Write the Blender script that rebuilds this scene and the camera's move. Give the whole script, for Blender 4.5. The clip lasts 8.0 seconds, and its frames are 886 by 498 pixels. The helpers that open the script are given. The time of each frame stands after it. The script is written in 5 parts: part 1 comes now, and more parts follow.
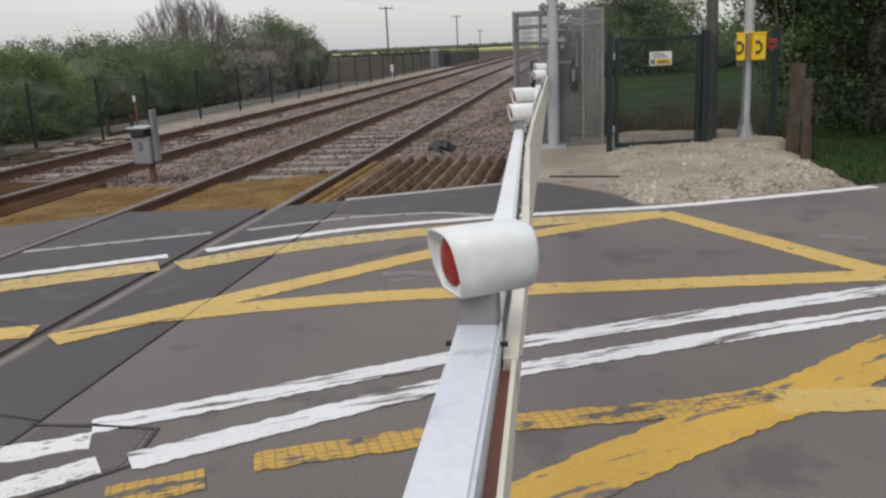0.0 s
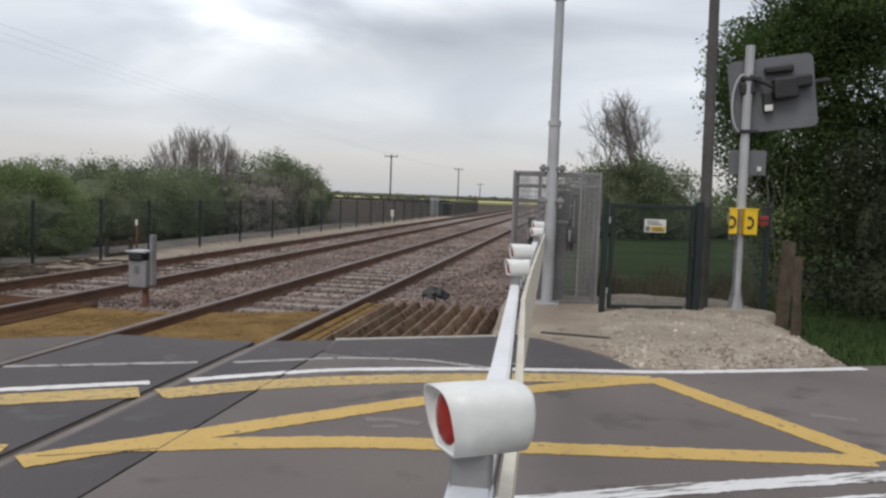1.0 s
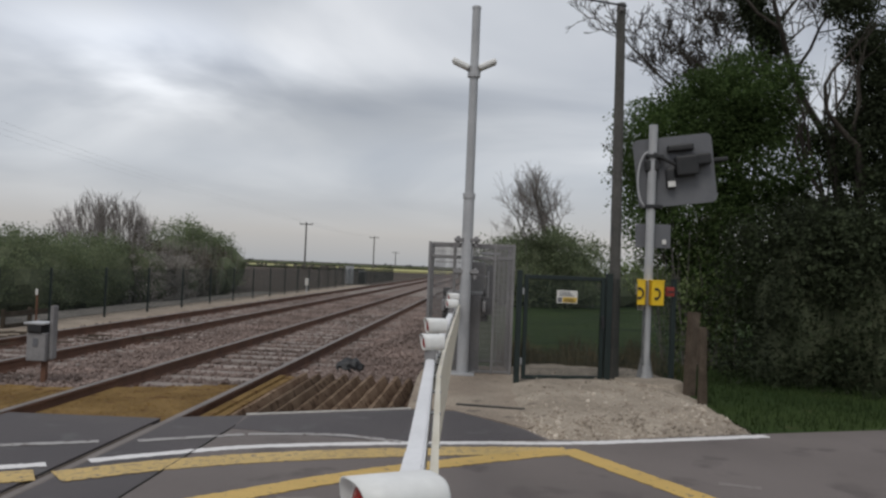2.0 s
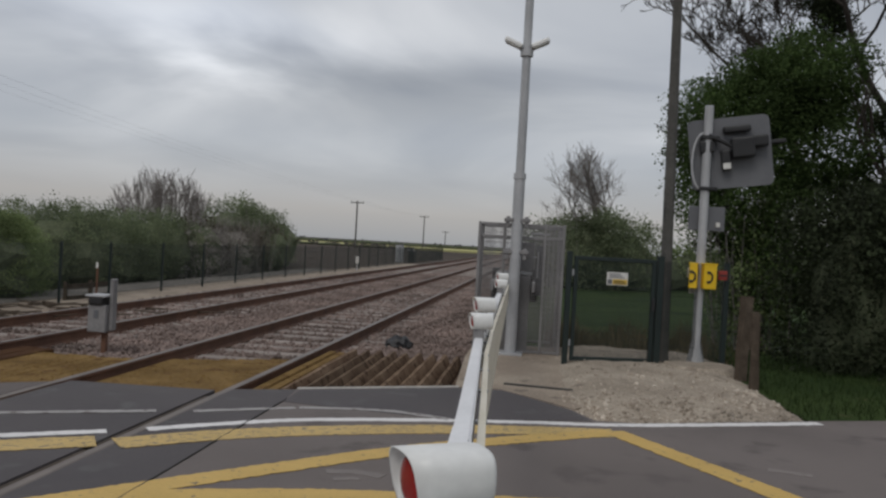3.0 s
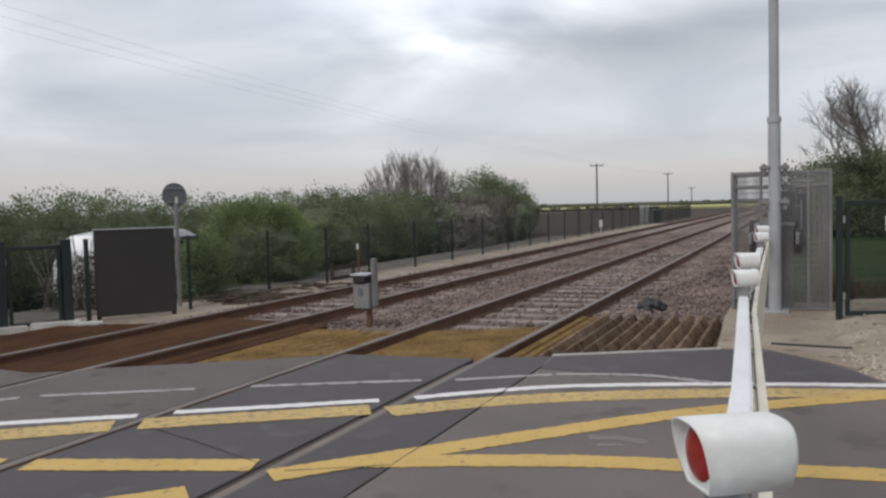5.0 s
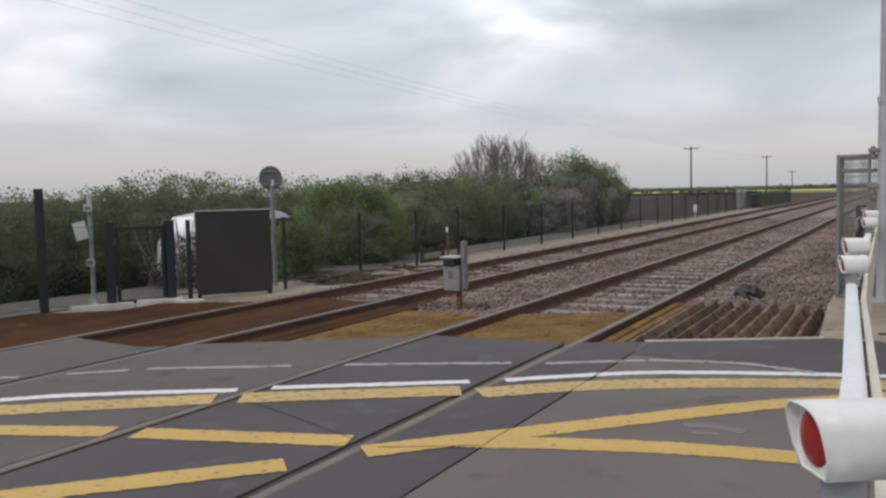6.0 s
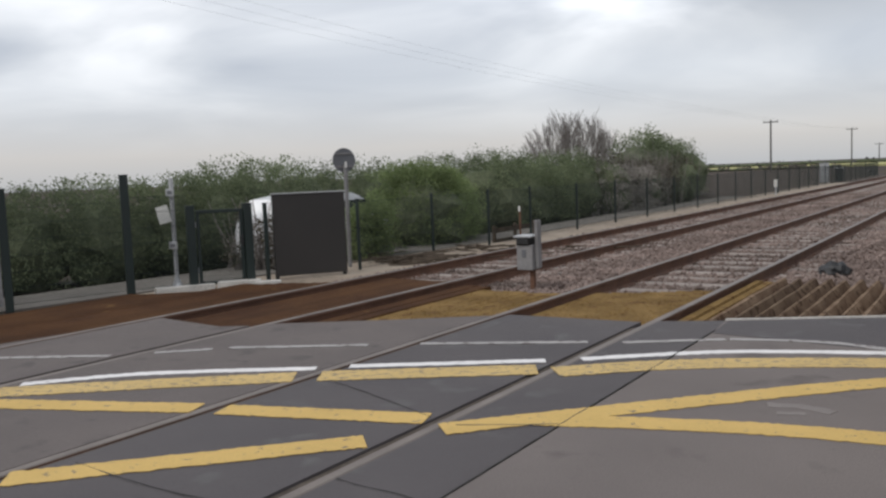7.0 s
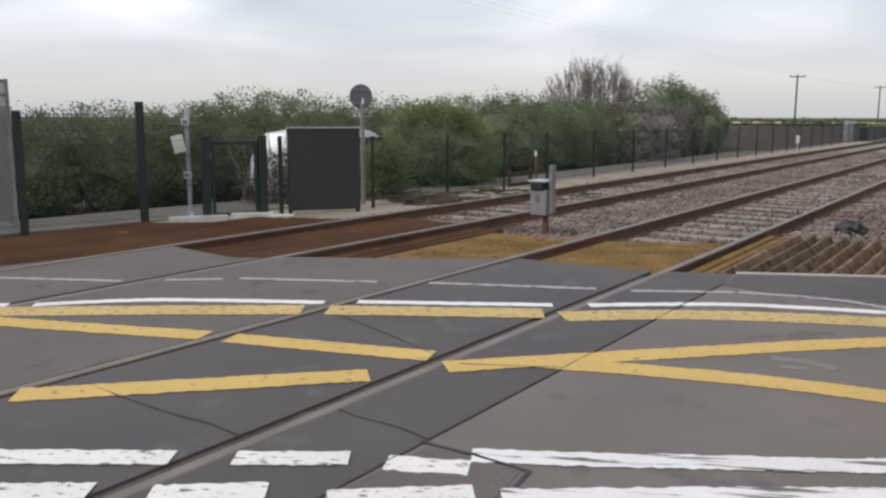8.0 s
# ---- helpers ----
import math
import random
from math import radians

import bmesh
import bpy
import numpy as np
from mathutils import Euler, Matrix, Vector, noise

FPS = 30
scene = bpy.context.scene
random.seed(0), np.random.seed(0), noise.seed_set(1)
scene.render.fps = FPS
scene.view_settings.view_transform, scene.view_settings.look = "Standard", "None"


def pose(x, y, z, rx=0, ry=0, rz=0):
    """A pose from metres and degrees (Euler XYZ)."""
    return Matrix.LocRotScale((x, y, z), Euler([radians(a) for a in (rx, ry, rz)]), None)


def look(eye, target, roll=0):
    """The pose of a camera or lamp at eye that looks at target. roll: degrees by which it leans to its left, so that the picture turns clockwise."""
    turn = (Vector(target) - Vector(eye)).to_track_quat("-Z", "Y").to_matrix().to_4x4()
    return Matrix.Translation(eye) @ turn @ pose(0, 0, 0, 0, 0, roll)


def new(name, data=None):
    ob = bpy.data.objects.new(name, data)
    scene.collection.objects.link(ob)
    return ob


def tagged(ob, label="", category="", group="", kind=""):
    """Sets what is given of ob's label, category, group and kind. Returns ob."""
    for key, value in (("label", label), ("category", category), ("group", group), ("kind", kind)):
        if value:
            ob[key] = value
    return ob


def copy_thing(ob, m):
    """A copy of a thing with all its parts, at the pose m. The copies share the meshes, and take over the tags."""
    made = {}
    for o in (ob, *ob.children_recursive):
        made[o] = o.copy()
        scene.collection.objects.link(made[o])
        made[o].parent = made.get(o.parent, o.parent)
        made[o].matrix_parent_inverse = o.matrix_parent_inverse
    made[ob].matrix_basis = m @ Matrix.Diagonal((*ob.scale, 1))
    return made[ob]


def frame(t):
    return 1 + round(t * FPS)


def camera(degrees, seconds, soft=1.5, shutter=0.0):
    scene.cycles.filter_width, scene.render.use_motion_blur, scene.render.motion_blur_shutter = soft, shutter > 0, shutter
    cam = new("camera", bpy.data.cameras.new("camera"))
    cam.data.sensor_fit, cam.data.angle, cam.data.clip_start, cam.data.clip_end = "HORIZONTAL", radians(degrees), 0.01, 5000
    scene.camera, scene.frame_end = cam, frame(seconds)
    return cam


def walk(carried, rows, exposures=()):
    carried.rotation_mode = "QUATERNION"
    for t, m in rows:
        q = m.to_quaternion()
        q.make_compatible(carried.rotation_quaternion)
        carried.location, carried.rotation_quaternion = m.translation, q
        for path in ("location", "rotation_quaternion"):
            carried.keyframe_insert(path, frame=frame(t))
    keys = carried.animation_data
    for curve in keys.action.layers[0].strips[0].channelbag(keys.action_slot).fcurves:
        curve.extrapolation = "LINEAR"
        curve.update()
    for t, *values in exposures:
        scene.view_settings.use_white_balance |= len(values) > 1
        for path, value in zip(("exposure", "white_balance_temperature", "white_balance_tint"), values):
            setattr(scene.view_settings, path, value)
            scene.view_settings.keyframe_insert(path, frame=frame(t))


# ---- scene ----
cam = camera(56.0, 8.0, soft=2.5)
PATH = [
    (0, (2.71, 0.423, 1.369), (2.389, 2.339, 0.894), -2.6),
    (0.5, (2.691, 0.401, 1.383), (2.302, 2.349, 1.159), -0.3),
    (1, (2.694, 0.418, 1.381), (2.389, 2.39, 1.252), 2.1),
    (1.2, (2.724, 0.433, 1.401), (2.584, 2.423, 1.268), 2.4),
    (2.3, (2.687, 0.386, 1.414), (2.576, 2.381, 1.51), 2.4),
    (2.5, (2.697, 0.381, 1.409), (2.563, 2.374, 1.513), 2.1),
    (2.8, (2.702, 0.338, 1.414), (2.506, 2.325, 1.53), 2.6),
    (3, (2.696, 0.367, 1.412), (2.469, 2.354, 1.4), 3.2),
    (3.5, (2.665, 0.421, 1.393), (2.18, 2.337, 1.087), 2.3),
    (4, (2.663, 0.419, 1.394), (2.005, 2.304, 1.265), -0.2),
    (4.2, (2.66, 0.434, 1.385), (2.022, 2.326, 1.277), -0.1),
    (5.3, (2.654, 0.387, 1.411), (1.792, 2.188, 1.302), -1.4),
    (5.5, (2.643, 0.364, 1.403), (1.738, 2.144, 1.282), -0.9),
    (6, (2.637, 0.394, 1.399), (1.665, 2.136, 1.264), -1.3),
    (6.5, (2.618, 0.391, 1.411), (1.556, 2.08, 1.282), -3.0),
    (7, (2.613, 0.387, 1.391), (1.496, 2.036, 1.214), -2.3),
    (7.5, (2.606, 0.372, 1.401), (1.384, 1.938, 1.165), -0.8),
    (8, (2.623, 0.409, 1.37), (1.486, 2.024, 1.057), 0.1),
]
EXPOSURES = [(0, 0.2), (0.5, 0.2), (1, 0.12), (1.2, 0.06), (2.3, -0.32), (2.5, -0.31), (3, -0.50), (3.5, -0.28), (4, 0.0), (5.5, 0.0), (6.5, 0.0), (7, 0.08), (7.5, 0.2), (8, 0.28)]
walk(cam, [(t, look(eye, target, roll)) for t, eye, target, roll in PATH], EXPOSURES)

# ---- world and light: an overcast afternoon ----
SUN_ELEV, SUN_TURN = 48.0, 200.0
world = bpy.data.worlds.new("overcast_sky")
scene.world = world
world.use_nodes = True
wn, wl = world.node_tree.nodes, world.node_tree.links
wn.clear()


def wnode(kind, operation="", data_type="", blend_type=""):
    n = wn.new(kind)
    if operation:
        n.operation = operation
    if data_type:
        n.data_type = data_type
    if blend_type:
        n.blend_type = blend_type
    return n


sky = wnode("ShaderNodeTexSky")
sky.sky_type, sky.sun_disc = "NISHITA", False
sky.sun_elevation, sky.sun_rotation = radians(SUN_ELEV), radians(SUN_TURN)
way = wnode("ShaderNodeTexCoord")
sep = wnode("ShaderNodeSeparateXYZ")
wl.new(way.outputs["Generated"], sep.inputs[0])
lift = wnode("ShaderNodeMath", operation="MAXIMUM")
wl.new(sep.outputs[2], lift.inputs[0])
lift.inputs[1].default_value = 0.0
plus = wnode("ShaderNodeMath", operation="ADD")
wl.new(lift.outputs[0], plus.inputs[0])
plus.inputs[1].default_value = 0.20
cu = wnode("ShaderNodeMath", operation="DIVIDE")
cv = wnode("ShaderNodeMath", operation="DIVIDE")
for n, o in ((cu, 0), (cv, 1)):
    wl.new(sep.outputs[o], n.inputs[0])
    wl.new(plus.outputs[0], n.inputs[1])
flat = wnode("ShaderNodeCombineXYZ")
wl.new(cu.outputs[0], flat.inputs[0])
wl.new(cv.outputs[0], flat.inputs[1])
cloud = wnode("ShaderNodeTexNoise")
cloud.inputs["Scale"].default_value = 0.95
cloud.inputs["Detail"].default_value = 5.0
cloud.inputs["Roughness"].default_value = 0.45
cloud.inputs["Distortion"].default_value = 0.5
wl.new(flat.outputs[0], cloud.inputs["Vector"])
shade = wnode("ShaderNodeValToRGB")
shade.color_ramp.elements[0].position, shade.color_ramp.elements[0].color = 0.34, (0.37, 0.395, 0.445, 1)
shade.color_ramp.elements[1].position, shade.color_ramp.elements[1].color = 0.68, (0.80, 0.81, 0.83, 1)
e = shade.color_ramp.elements.new(0.5)
e.color = (0.53, 0.55, 0.585, 1)
wl.new(cloud.outputs[0], shade.inputs[0])


def wmath(operation, a, b=0.0):
    n = wnode("ShaderNodeMath", operation=operation)
    for k, v in ((0, a), (1, b)):
        if hasattr(v, "is_linked"):
            wl.new(v, n.inputs[k])
        else:
            n.inputs[k].default_value = v
    return n.outputs[0]


def bank(x, z, wide, tall):
    """A soft cloud form over the fields, its edge broken up by the cloud noise."""
    wob = wmath("MULTIPLY", wmath("SUBTRACT", cloud.outputs[0], 0.5), 0.16)
    u = wmath("DIVIDE", wmath("SUBTRACT", sep.outputs[0], x), wide)
    v = wmath("DIVIDE", wmath("SUBTRACT", wmath("ADD", sep.outputs[2], wob), z), tall)
    q = wmath("ADD", wmath("MULTIPLY", u, u), wmath("MULTIPLY", v, v))
    g = wmath("POWER", 2.718, wmath("MULTIPLY", q, -1.0))
    return wmath("MULTIPLY", g, wmath("GREATER_THAN", sep.outputs[1], 0.0))
low = wnode("ShaderNodeValToRGB")   # the sky low over the land: pale band over a grey haze
low.color_ramp.elements[0].position, low.color_ramp.elements[0].color = 0.0, (0.355, 0.365, 0.385, 1)
low.color_ramp.elements[1].position, low.color_ramp.elements[1].color = 0.11, (0.385, 0.405, 0.445, 1)
e = low.color_ramp.elements.new(0.035)
e.color = (0.43, 0.415, 0.412, 1)
wl.new(lift.outputs[0], low.inputs[0])
rise = wnode("ShaderNodeMapRange")
rise.inputs["From Min"].default_value, rise.inputs["From Max"].default_value = 0.03, 0.17
wl.new(lift.outputs[0], rise.inputs[0])
veil = wnode("ShaderNodeMix", data_type="RGBA")
wl.new(rise.outputs[0], veil.inputs[0])
wl.new(low.outputs[0], veil.inputs[6])
wl.new(shade.outputs[0], veil.inputs[7])
dim = wnode("ShaderNodeMix", data_type="RGBA", blend_type="MULTIPLY")
dim.inputs[0].default_value = 1.0
dim.inputs[7].default_value = (0.09, 0.09, 0.09, 1)
wl.new(sky.outputs[0], dim.inputs[6])
both = wnode("ShaderNodeMix", data_type="RGBA")
both.inputs[0].default_value = 0.90
lit = wmath("ADD", 1.0, wmath("SUBTRACT", wmath("MULTIPLY", bank(-0.40, 0.228, 0.15, 0.038), 0.58), wmath("MULTIPLY", bank(-0.15, 0.175, 0.22, 0.042), 0.26)))
formed = wnode("ShaderNodeMix", data_type="RGBA", blend_type="MULTIPLY")
formed.inputs[0].default_value = 1.0
wl.new(veil.outputs[2], formed.inputs[6])
wl.new(lit, formed.inputs[7])
wl.new(dim.outputs[2], both.inputs[6])
wl.new(formed.outputs[2], both.inputs[7])
bg = wnode("ShaderNodeBackground")
bg.inputs[1].default_value = 1.38
wl.new(both.outputs[2], bg.inputs[0])
wout = wnode("ShaderNodeOutputWorld")
wl.new(bg.outputs[0], wout.inputs[0])

sun = new("sun", bpy.data.lights.new("sun", "SUN"))
sun.data.energy, sun.data.angle, sun.data.color = 1.1, radians(25), (1.0, 0.96, 0.90)
sun.matrix_world = look((0, 0, 30), (30 * math.sin(radians(SUN_TURN)) * -1, 30 * math.cos(radians(SUN_TURN)) * -1, 30 - 30 * math.tan(radians(SUN_ELEV))))


# ---- materials ----
def mat(name, c1, c2, rough=0.85, big=1.5, fine=60.0, bump=0.25, metal=0.0, c3=None, spots=0.6, rand=0.0, depth=0.01, grain=0.28):
    """Two tones in large patches, a fine grain on top, an optional third tone in sparse stains."""
    m = bpy.data.materials.new(name)
    m.use_nodes = True
    nt = m.node_tree
    b = nt.nodes["Principled BSDF"]
    b.inputs["Metallic"].default_value = metal
    if rough >= 0.9:        # loose earth, stone and timber throw back no sheen
        b.inputs["Specular IOR Level"].default_value = 0.12
    geo = nt.nodes.new("ShaderNodeNewGeometry")

    def noise_at(scale, detail=4.0):
        n = nt.nodes.new("ShaderNodeTexNoise")
        n.inputs["Scale"].default_value, n.inputs["Detail"].default_value = scale, detail
        nt.links.new(geo.outputs["Position"], n.inputs["Vector"])
        return n

    def ramp(src, a, z):
        r = nt.nodes.new("ShaderNodeMapRange")
        r.inputs["From Min"].default_value, r.inputs["From Max"].default_value = a, z
        nt.links.new(src, r.inputs[0])
        return r.outputs[0]

    def mix(fac, a, z, how="MIX"):
        x = nt.nodes.new("ShaderNodeMix")
        x.data_type, x.blend_type = "RGBA", how
        for s, v in ((0, fac), (6, a), (7, z)):
            if hasattr(v, "is_linked"):
                nt.links.new(v, x.inputs[s])
            else:
                x.inputs[s].default_value = v if s == 0 else (*v, 1)
        return x.outputs[2]

    nb, nf = noise_at(big), noise_at(fine, 2.0)
    col = mix(ramp(nb.outputs[0], 0.35, 0.65), c1, c2)
    if c3:
        col = mix(ramp(noise_at(big * 3.1).outputs[0], spots, spots + 0.08), col, c3)
    g = ramp(nf.outputs[0], 0.25, 0.75)
    lo, hi = nt.nodes.new("ShaderNodeMapRange"), None
    lo.inputs["To Min"].default_value, lo.inputs["To Max"].default_value = 1 - grain, 1 + grain
    nt.links.new(g, lo.inputs[0])
    col = mix(1.0, col, lo.outputs[0], "MULTIPLY")
    if rand:
        oi = nt.nodes.new("ShaderNodeObjectInfo")
        rr = nt.nodes.new("ShaderNodeMapRange")
        rr.inputs["To Min"].default_value, rr.inputs["To Max"].default_value = 1 - rand, 1 + rand
        nt.links.new(oi.outputs["Random"], rr.inputs[0])
        col = mix(1.0, col, rr.outputs[0], "MULTIPLY")
    nt.links.new(col, b.inputs["Base Color"])
    rg = nt.nodes.new("ShaderNodeMapRange")
    rg.inputs["To Min"].default_value, rg.inputs["To Max"].default_value = max(0.05, rough - 0.1), min(1, rough + 0.1)
    nt.links.new(nb.outputs[0], rg.inputs[0])
    nt.links.new(rg.outputs[0], b.inputs["Roughness"])
    if bump:
        bp = nt.nodes.new("ShaderNodeBump")
        bp.inputs["Strength"].default_value, bp.inputs["Distance"].default_value = bump, depth
        nt.links.new(nf.outputs[0], bp.inputs["Height"])
        nt.links.new(bp.outputs[0], b.inputs["Normal"])
    return m


def worn_paint(name, paint, under, wear, scale=9.0, stretch=(1, 1, 1), turn=0.0, tread=False):
    """Road paint that is rubbed through to the asphalt in streaks."""
    m = mat(name, paint, tuple(c * 0.90 for c in paint), 0.75, 2.0, 90, 0.2, grain=0.09)
    nt = m.node_tree
    b = nt.nodes["Principled BSDF"]
    src = b.inputs["Base Color"].links[0].from_socket
    geo = nt.nodes.new("ShaderNodeNewGeometry")
    mp = nt.nodes.new("ShaderNodeMapping")
    mp.inputs["Scale"].default_value = stretch
    mp.inputs["Rotation"].default_value = (0, 0, radians(turn))
    mp.vector_type = "TEXTURE"
    nt.links.new(geo.outputs["Position"], mp.inputs["Vector"])
    n = nt.nodes.new("ShaderNodeTexNoise")
    n.inputs["Scale"].default_value, n.inputs["Detail"].default_value, n.inputs["Roughness"].default_value = scale, 8.0, 0.7
    nt.links.new(mp.outputs[0], n.inputs["Vector"])
    r = nt.nodes.new("ShaderNodeMapRange")
    r.inputs["From Min"].default_value, r.inputs["From Max"].default_value = wear - 0.02, wear + 0.03
    r.inputs["To Min"].default_value, r.inputs["To Max"].default_value = 1.0, 0.0
    nt.links.new(n.outputs[0], r.inputs[0])
    fac = r.outputs[0]
    if tread:       # the print of a tyre: fine crossing grooves
        for way_in, pitch in (("X", 7.0), ("Y", 9.5)):
            wv = nt.nodes.new("ShaderNodeTexWave")
            wv.bands_direction = way_in
            wv.inputs["Scale"].default_value, wv.inputs["Distortion"].default_value, wv.inputs["Detail"].default_value = pitch, 1.6, 3.0
            mr = nt.nodes.new("ShaderNodeMapping")
            mr.inputs["Rotation"].default_value = (0, 0, -radians(turn))
            nt.links.new(geo.outputs["Position"], mr.inputs["Vector"])
            nt.links.new(mr.outputs[0], wv.inputs["Vector"])
            gr = nt.nodes.new("ShaderNodeMapRange")
            gr.inputs["From Min"].default_value, gr.inputs["From Max"].default_value = 0.86, 0.97
            gr.inputs["To Max"].default_value = 0.5
            nt.links.new(wv.outputs[1], gr.inputs[0])
            mx = nt.nodes.new("ShaderNodeMath")
            mx.operation = "MAXIMUM"
            nt.links.new(fac, mx.inputs[0])
            nt.links.new(gr.outputs[0], mx.inputs[1])
            fac = mx.outputs[0]
    x = nt.nodes.new("ShaderNodeMix")
    x.data_type = "RGBA"
    nt.links.new(fac, x.inputs[0])
    nt.links.new(src, x.inputs[6])
    x.inputs[7].default_value = (*under, 1)
    nt.links.new(x.outputs[2], b.inputs["Base Color"])
    return m


def leafy(name, c1, c2, light=0.25):
    """Leaves: each its own tone, some light passing through."""
    m = bpy.data.materials.new(name)
    m.use_nodes = True
    nt = m.node_tree
    b = nt.nodes["Principled BSDF"]
    geo = nt.nodes.new("ShaderNodeNewGeometry")
    x = nt.nodes.new("ShaderNodeMix")
    x.data_type = "RGBA"
    x.inputs[6].default_value, x.inputs[7].default_value = (*c1, 1), (*c2, 1)
    nt.links.new(geo.outputs["Random Per Island"], x.inputs[0])
    n = nt.nodes.new("ShaderNodeTexNoise")
    n.inputs["Scale"].default_value = 0.8
    nt.links.new(geo.outputs["Position"], n.inputs["Vector"])
    r = nt.nodes.new("ShaderNodeMapRange")
    r.inputs["From Min"].default_value, r.inputs["From Max"].default_value = 0.3, 0.7
    r.inputs["To Min"].default_value, r.inputs["To Max"].default_value = 0.6, 1.35
    nt.links.new(n.outputs[0], r.inputs[0])
    y = nt.nodes.new("ShaderNodeMix")
    y.data_type, y.blend_type = "RGBA", "MULTIPLY"
    y.inputs[0].default_value = 1.0
    nt.links.new(x.outputs[2], y.inputs[6])
    nt.links.new(r.outputs[0], y.inputs[7])
    nt.links.new(y.outputs[2], b.inputs["Base Color"])
    b.inputs["Roughness"].default_value = 0.8
    b.inputs["Specular IOR Level"].default_value = 0.2
    tr = nt.nodes.new("ShaderNodeBsdfTranslucent")
    nt.links.new(y.outputs[2], tr.inputs[0])
    ms = nt.nodes.new("ShaderNodeMixShader")
    ms.inputs[0].default_value = light
    nt.links.new(b.outputs[0], ms.inputs[1])
    nt.links.new(tr.outputs[0], ms.inputs[2])
    nt.links.new(ms.outputs[0], nt.nodes["Material Output"].inputs[0])
    return m


ASPHALT = (0.137, 0.116, 0.108)
M_ROAD = mat("worn_asphalt", ASPHALT, (0.171, 0.146, 0.136), 0.85, 0.7, 140, 0.5, c3=(0.116, 0.098, 0.092), spots=0.58, grain=0.30)
M_ROAD_PATCH = mat("patched_asphalt", (0.106, 0.089, 0.084), (0.133, 0.112, 0.105), 0.85, 1.1, 140, 0.5, c3=(0.089, 0.076, 0.072), spots=0.6, grain=0.30)
M_ROAD_DARK = mat("dark_asphalt", (0.069, 0.060, 0.063), (0.091, 0.080, 0.082), 0.8, 0.9, 150, 0.5, c3=(0.100, 0.094, 0.094), spots=0.60, grain=0.28)
M_CRACK = mat("bitumen_seam", (0.034, 0.032, 0.031), (0.055, 0.051, 0.048), 0.7, 8, 100, 0.3)
M_YELLOW = worn_paint("yellow_road_paint", (0.59, 0.395, 0.120), (0.17, 0.14, 0.10), 0.375, 13.0)
M_YELLOW_FADED = worn_paint("faded_yellow_road_paint", (0.56, 0.395, 0.150), (0.20, 0.165, 0.115), 0.43, 20.0, (1.5, 0.8, 1), 30)
M_YELLOW_WORN = worn_paint("scuffed_yellow_road_paint", (0.56, 0.34, 0.06), ASPHALT, 0.405, 7.0, (3.2, 0.7, 1), 35)
M_YELLOW_TREAD = worn_paint("tyre_marked_yellow_road_paint", (0.55, 0.33, 0.06), (0.10, 0.09, 0.08), 0.455, 9.0, (2.2, 0.7, 1), 24, tread=True)
M_WHITE = worn_paint("white_road_paint", (0.74, 0.72, 0.71), (0.2, 0.19, 0.18), 0.34, 8.0)
M_WHITE_WORN = worn_paint("scuffed_white_road_paint", (0.74, 0.73, 0.73), ASPHALT, 0.442, 7.0, (4.5, 0.45, 1), 27)
M_WHITE_PITTED = worn_paint("pitted_white_road_paint", (0.74, 0.72, 0.70), (0.15, 0.135, 0.125), 0.405, 24.0, (1.6, 0.8, 1), 27)
M_WHITE_FAINT = worn_paint("faded_white_road_paint", (0.34, 0.325, 0.315), ASPHALT, 0.43, 9.0)
M_SCUFF = worn_paint("pale_scuff", (0.205, 0.180, 0.168), (0.165, 0.142, 0.133), 0.40, 30.0)
M_RUST = mat("rusty_rail_steel", (0.095, 0.046, 0.028), (0.145, 0.072, 0.044), 0.85, 3, 80, 0.4)
M_FLANGE = mat("flangeway_dirt", (0.080, 0.066, 0.056), (0.115, 0.096, 0.082), 0.95, 3, 50, 0.5)
M_RAILTOP = mat("worn_rail_steel", (0.145, 0.120, 0.105), (0.21, 0.178, 0.158), 0.55, 2, 40, 0.1, 0.3, grain=0.08)
M_SLEEPER = mat("weathered_concrete", (0.225, 0.192, 0.172), (0.31, 0.268, 0.242), 0.9, 2, 60, 0.4, rand=0.15)
M_BALLAST = mat("ballast_bed", (0.165, 0.124, 0.106), (0.225, 0.176, 0.153), 0.95, 1.2, 30, 0.8, depth=0.03)
M_BALLAST_STONE = leafy("ballast_stone", (0.180, 0.135, 0.117), (0.262, 0.204, 0.180), 0.0)
M_GRAVEL = mat("chalky_gravel_bed", (0.29, 0.245, 0.195), (0.40, 0.345, 0.28), 0.95, 1.3, 38, 0.8, depth=0.02, c3=(0.24, 0.20, 0.16))
M_GRAVEL_STONE = leafy("chalky_gravel_stone", (0.26, 0.215, 0.17), (0.50, 0.44, 0.37), 0.0)
M_DIRT = mat("trodden_earth", (0.27, 0.22, 0.175), (0.35, 0.295, 0.235), 0.95, 1.4, 40, 0.5, c3=(0.19, 0.16, 0.13))
M_GUARD_TAN = mat("silted_timber_guard", (0.140, 0.084, 0.027), (0.220, 0.138, 0.052), 0.95, 1.9, 32, 0.8, rand=0.03, c3=(0.115, 0.062, 0.023), spots=0.58, depth=0.02, grain=0.28)
M_GUARD_BROWN = mat("rust_stained_timber_guard", (0.050, 0.022, 0.010), (0.080, 0.038, 0.016), 0.95, 1.2, 50, 0.5, rand=0.10, c3=(0.15, 0.085, 0.032), spots=0.67)
M_GUARD_GREY = mat("weathered_timber_guard", (0.125, 0.080, 0.052), (0.212, 0.150, 0.102), 0.92, 3.0, 55, 0.6, rand=0.25, c3=(0.075, 0.044, 0.027), spots=0.55)
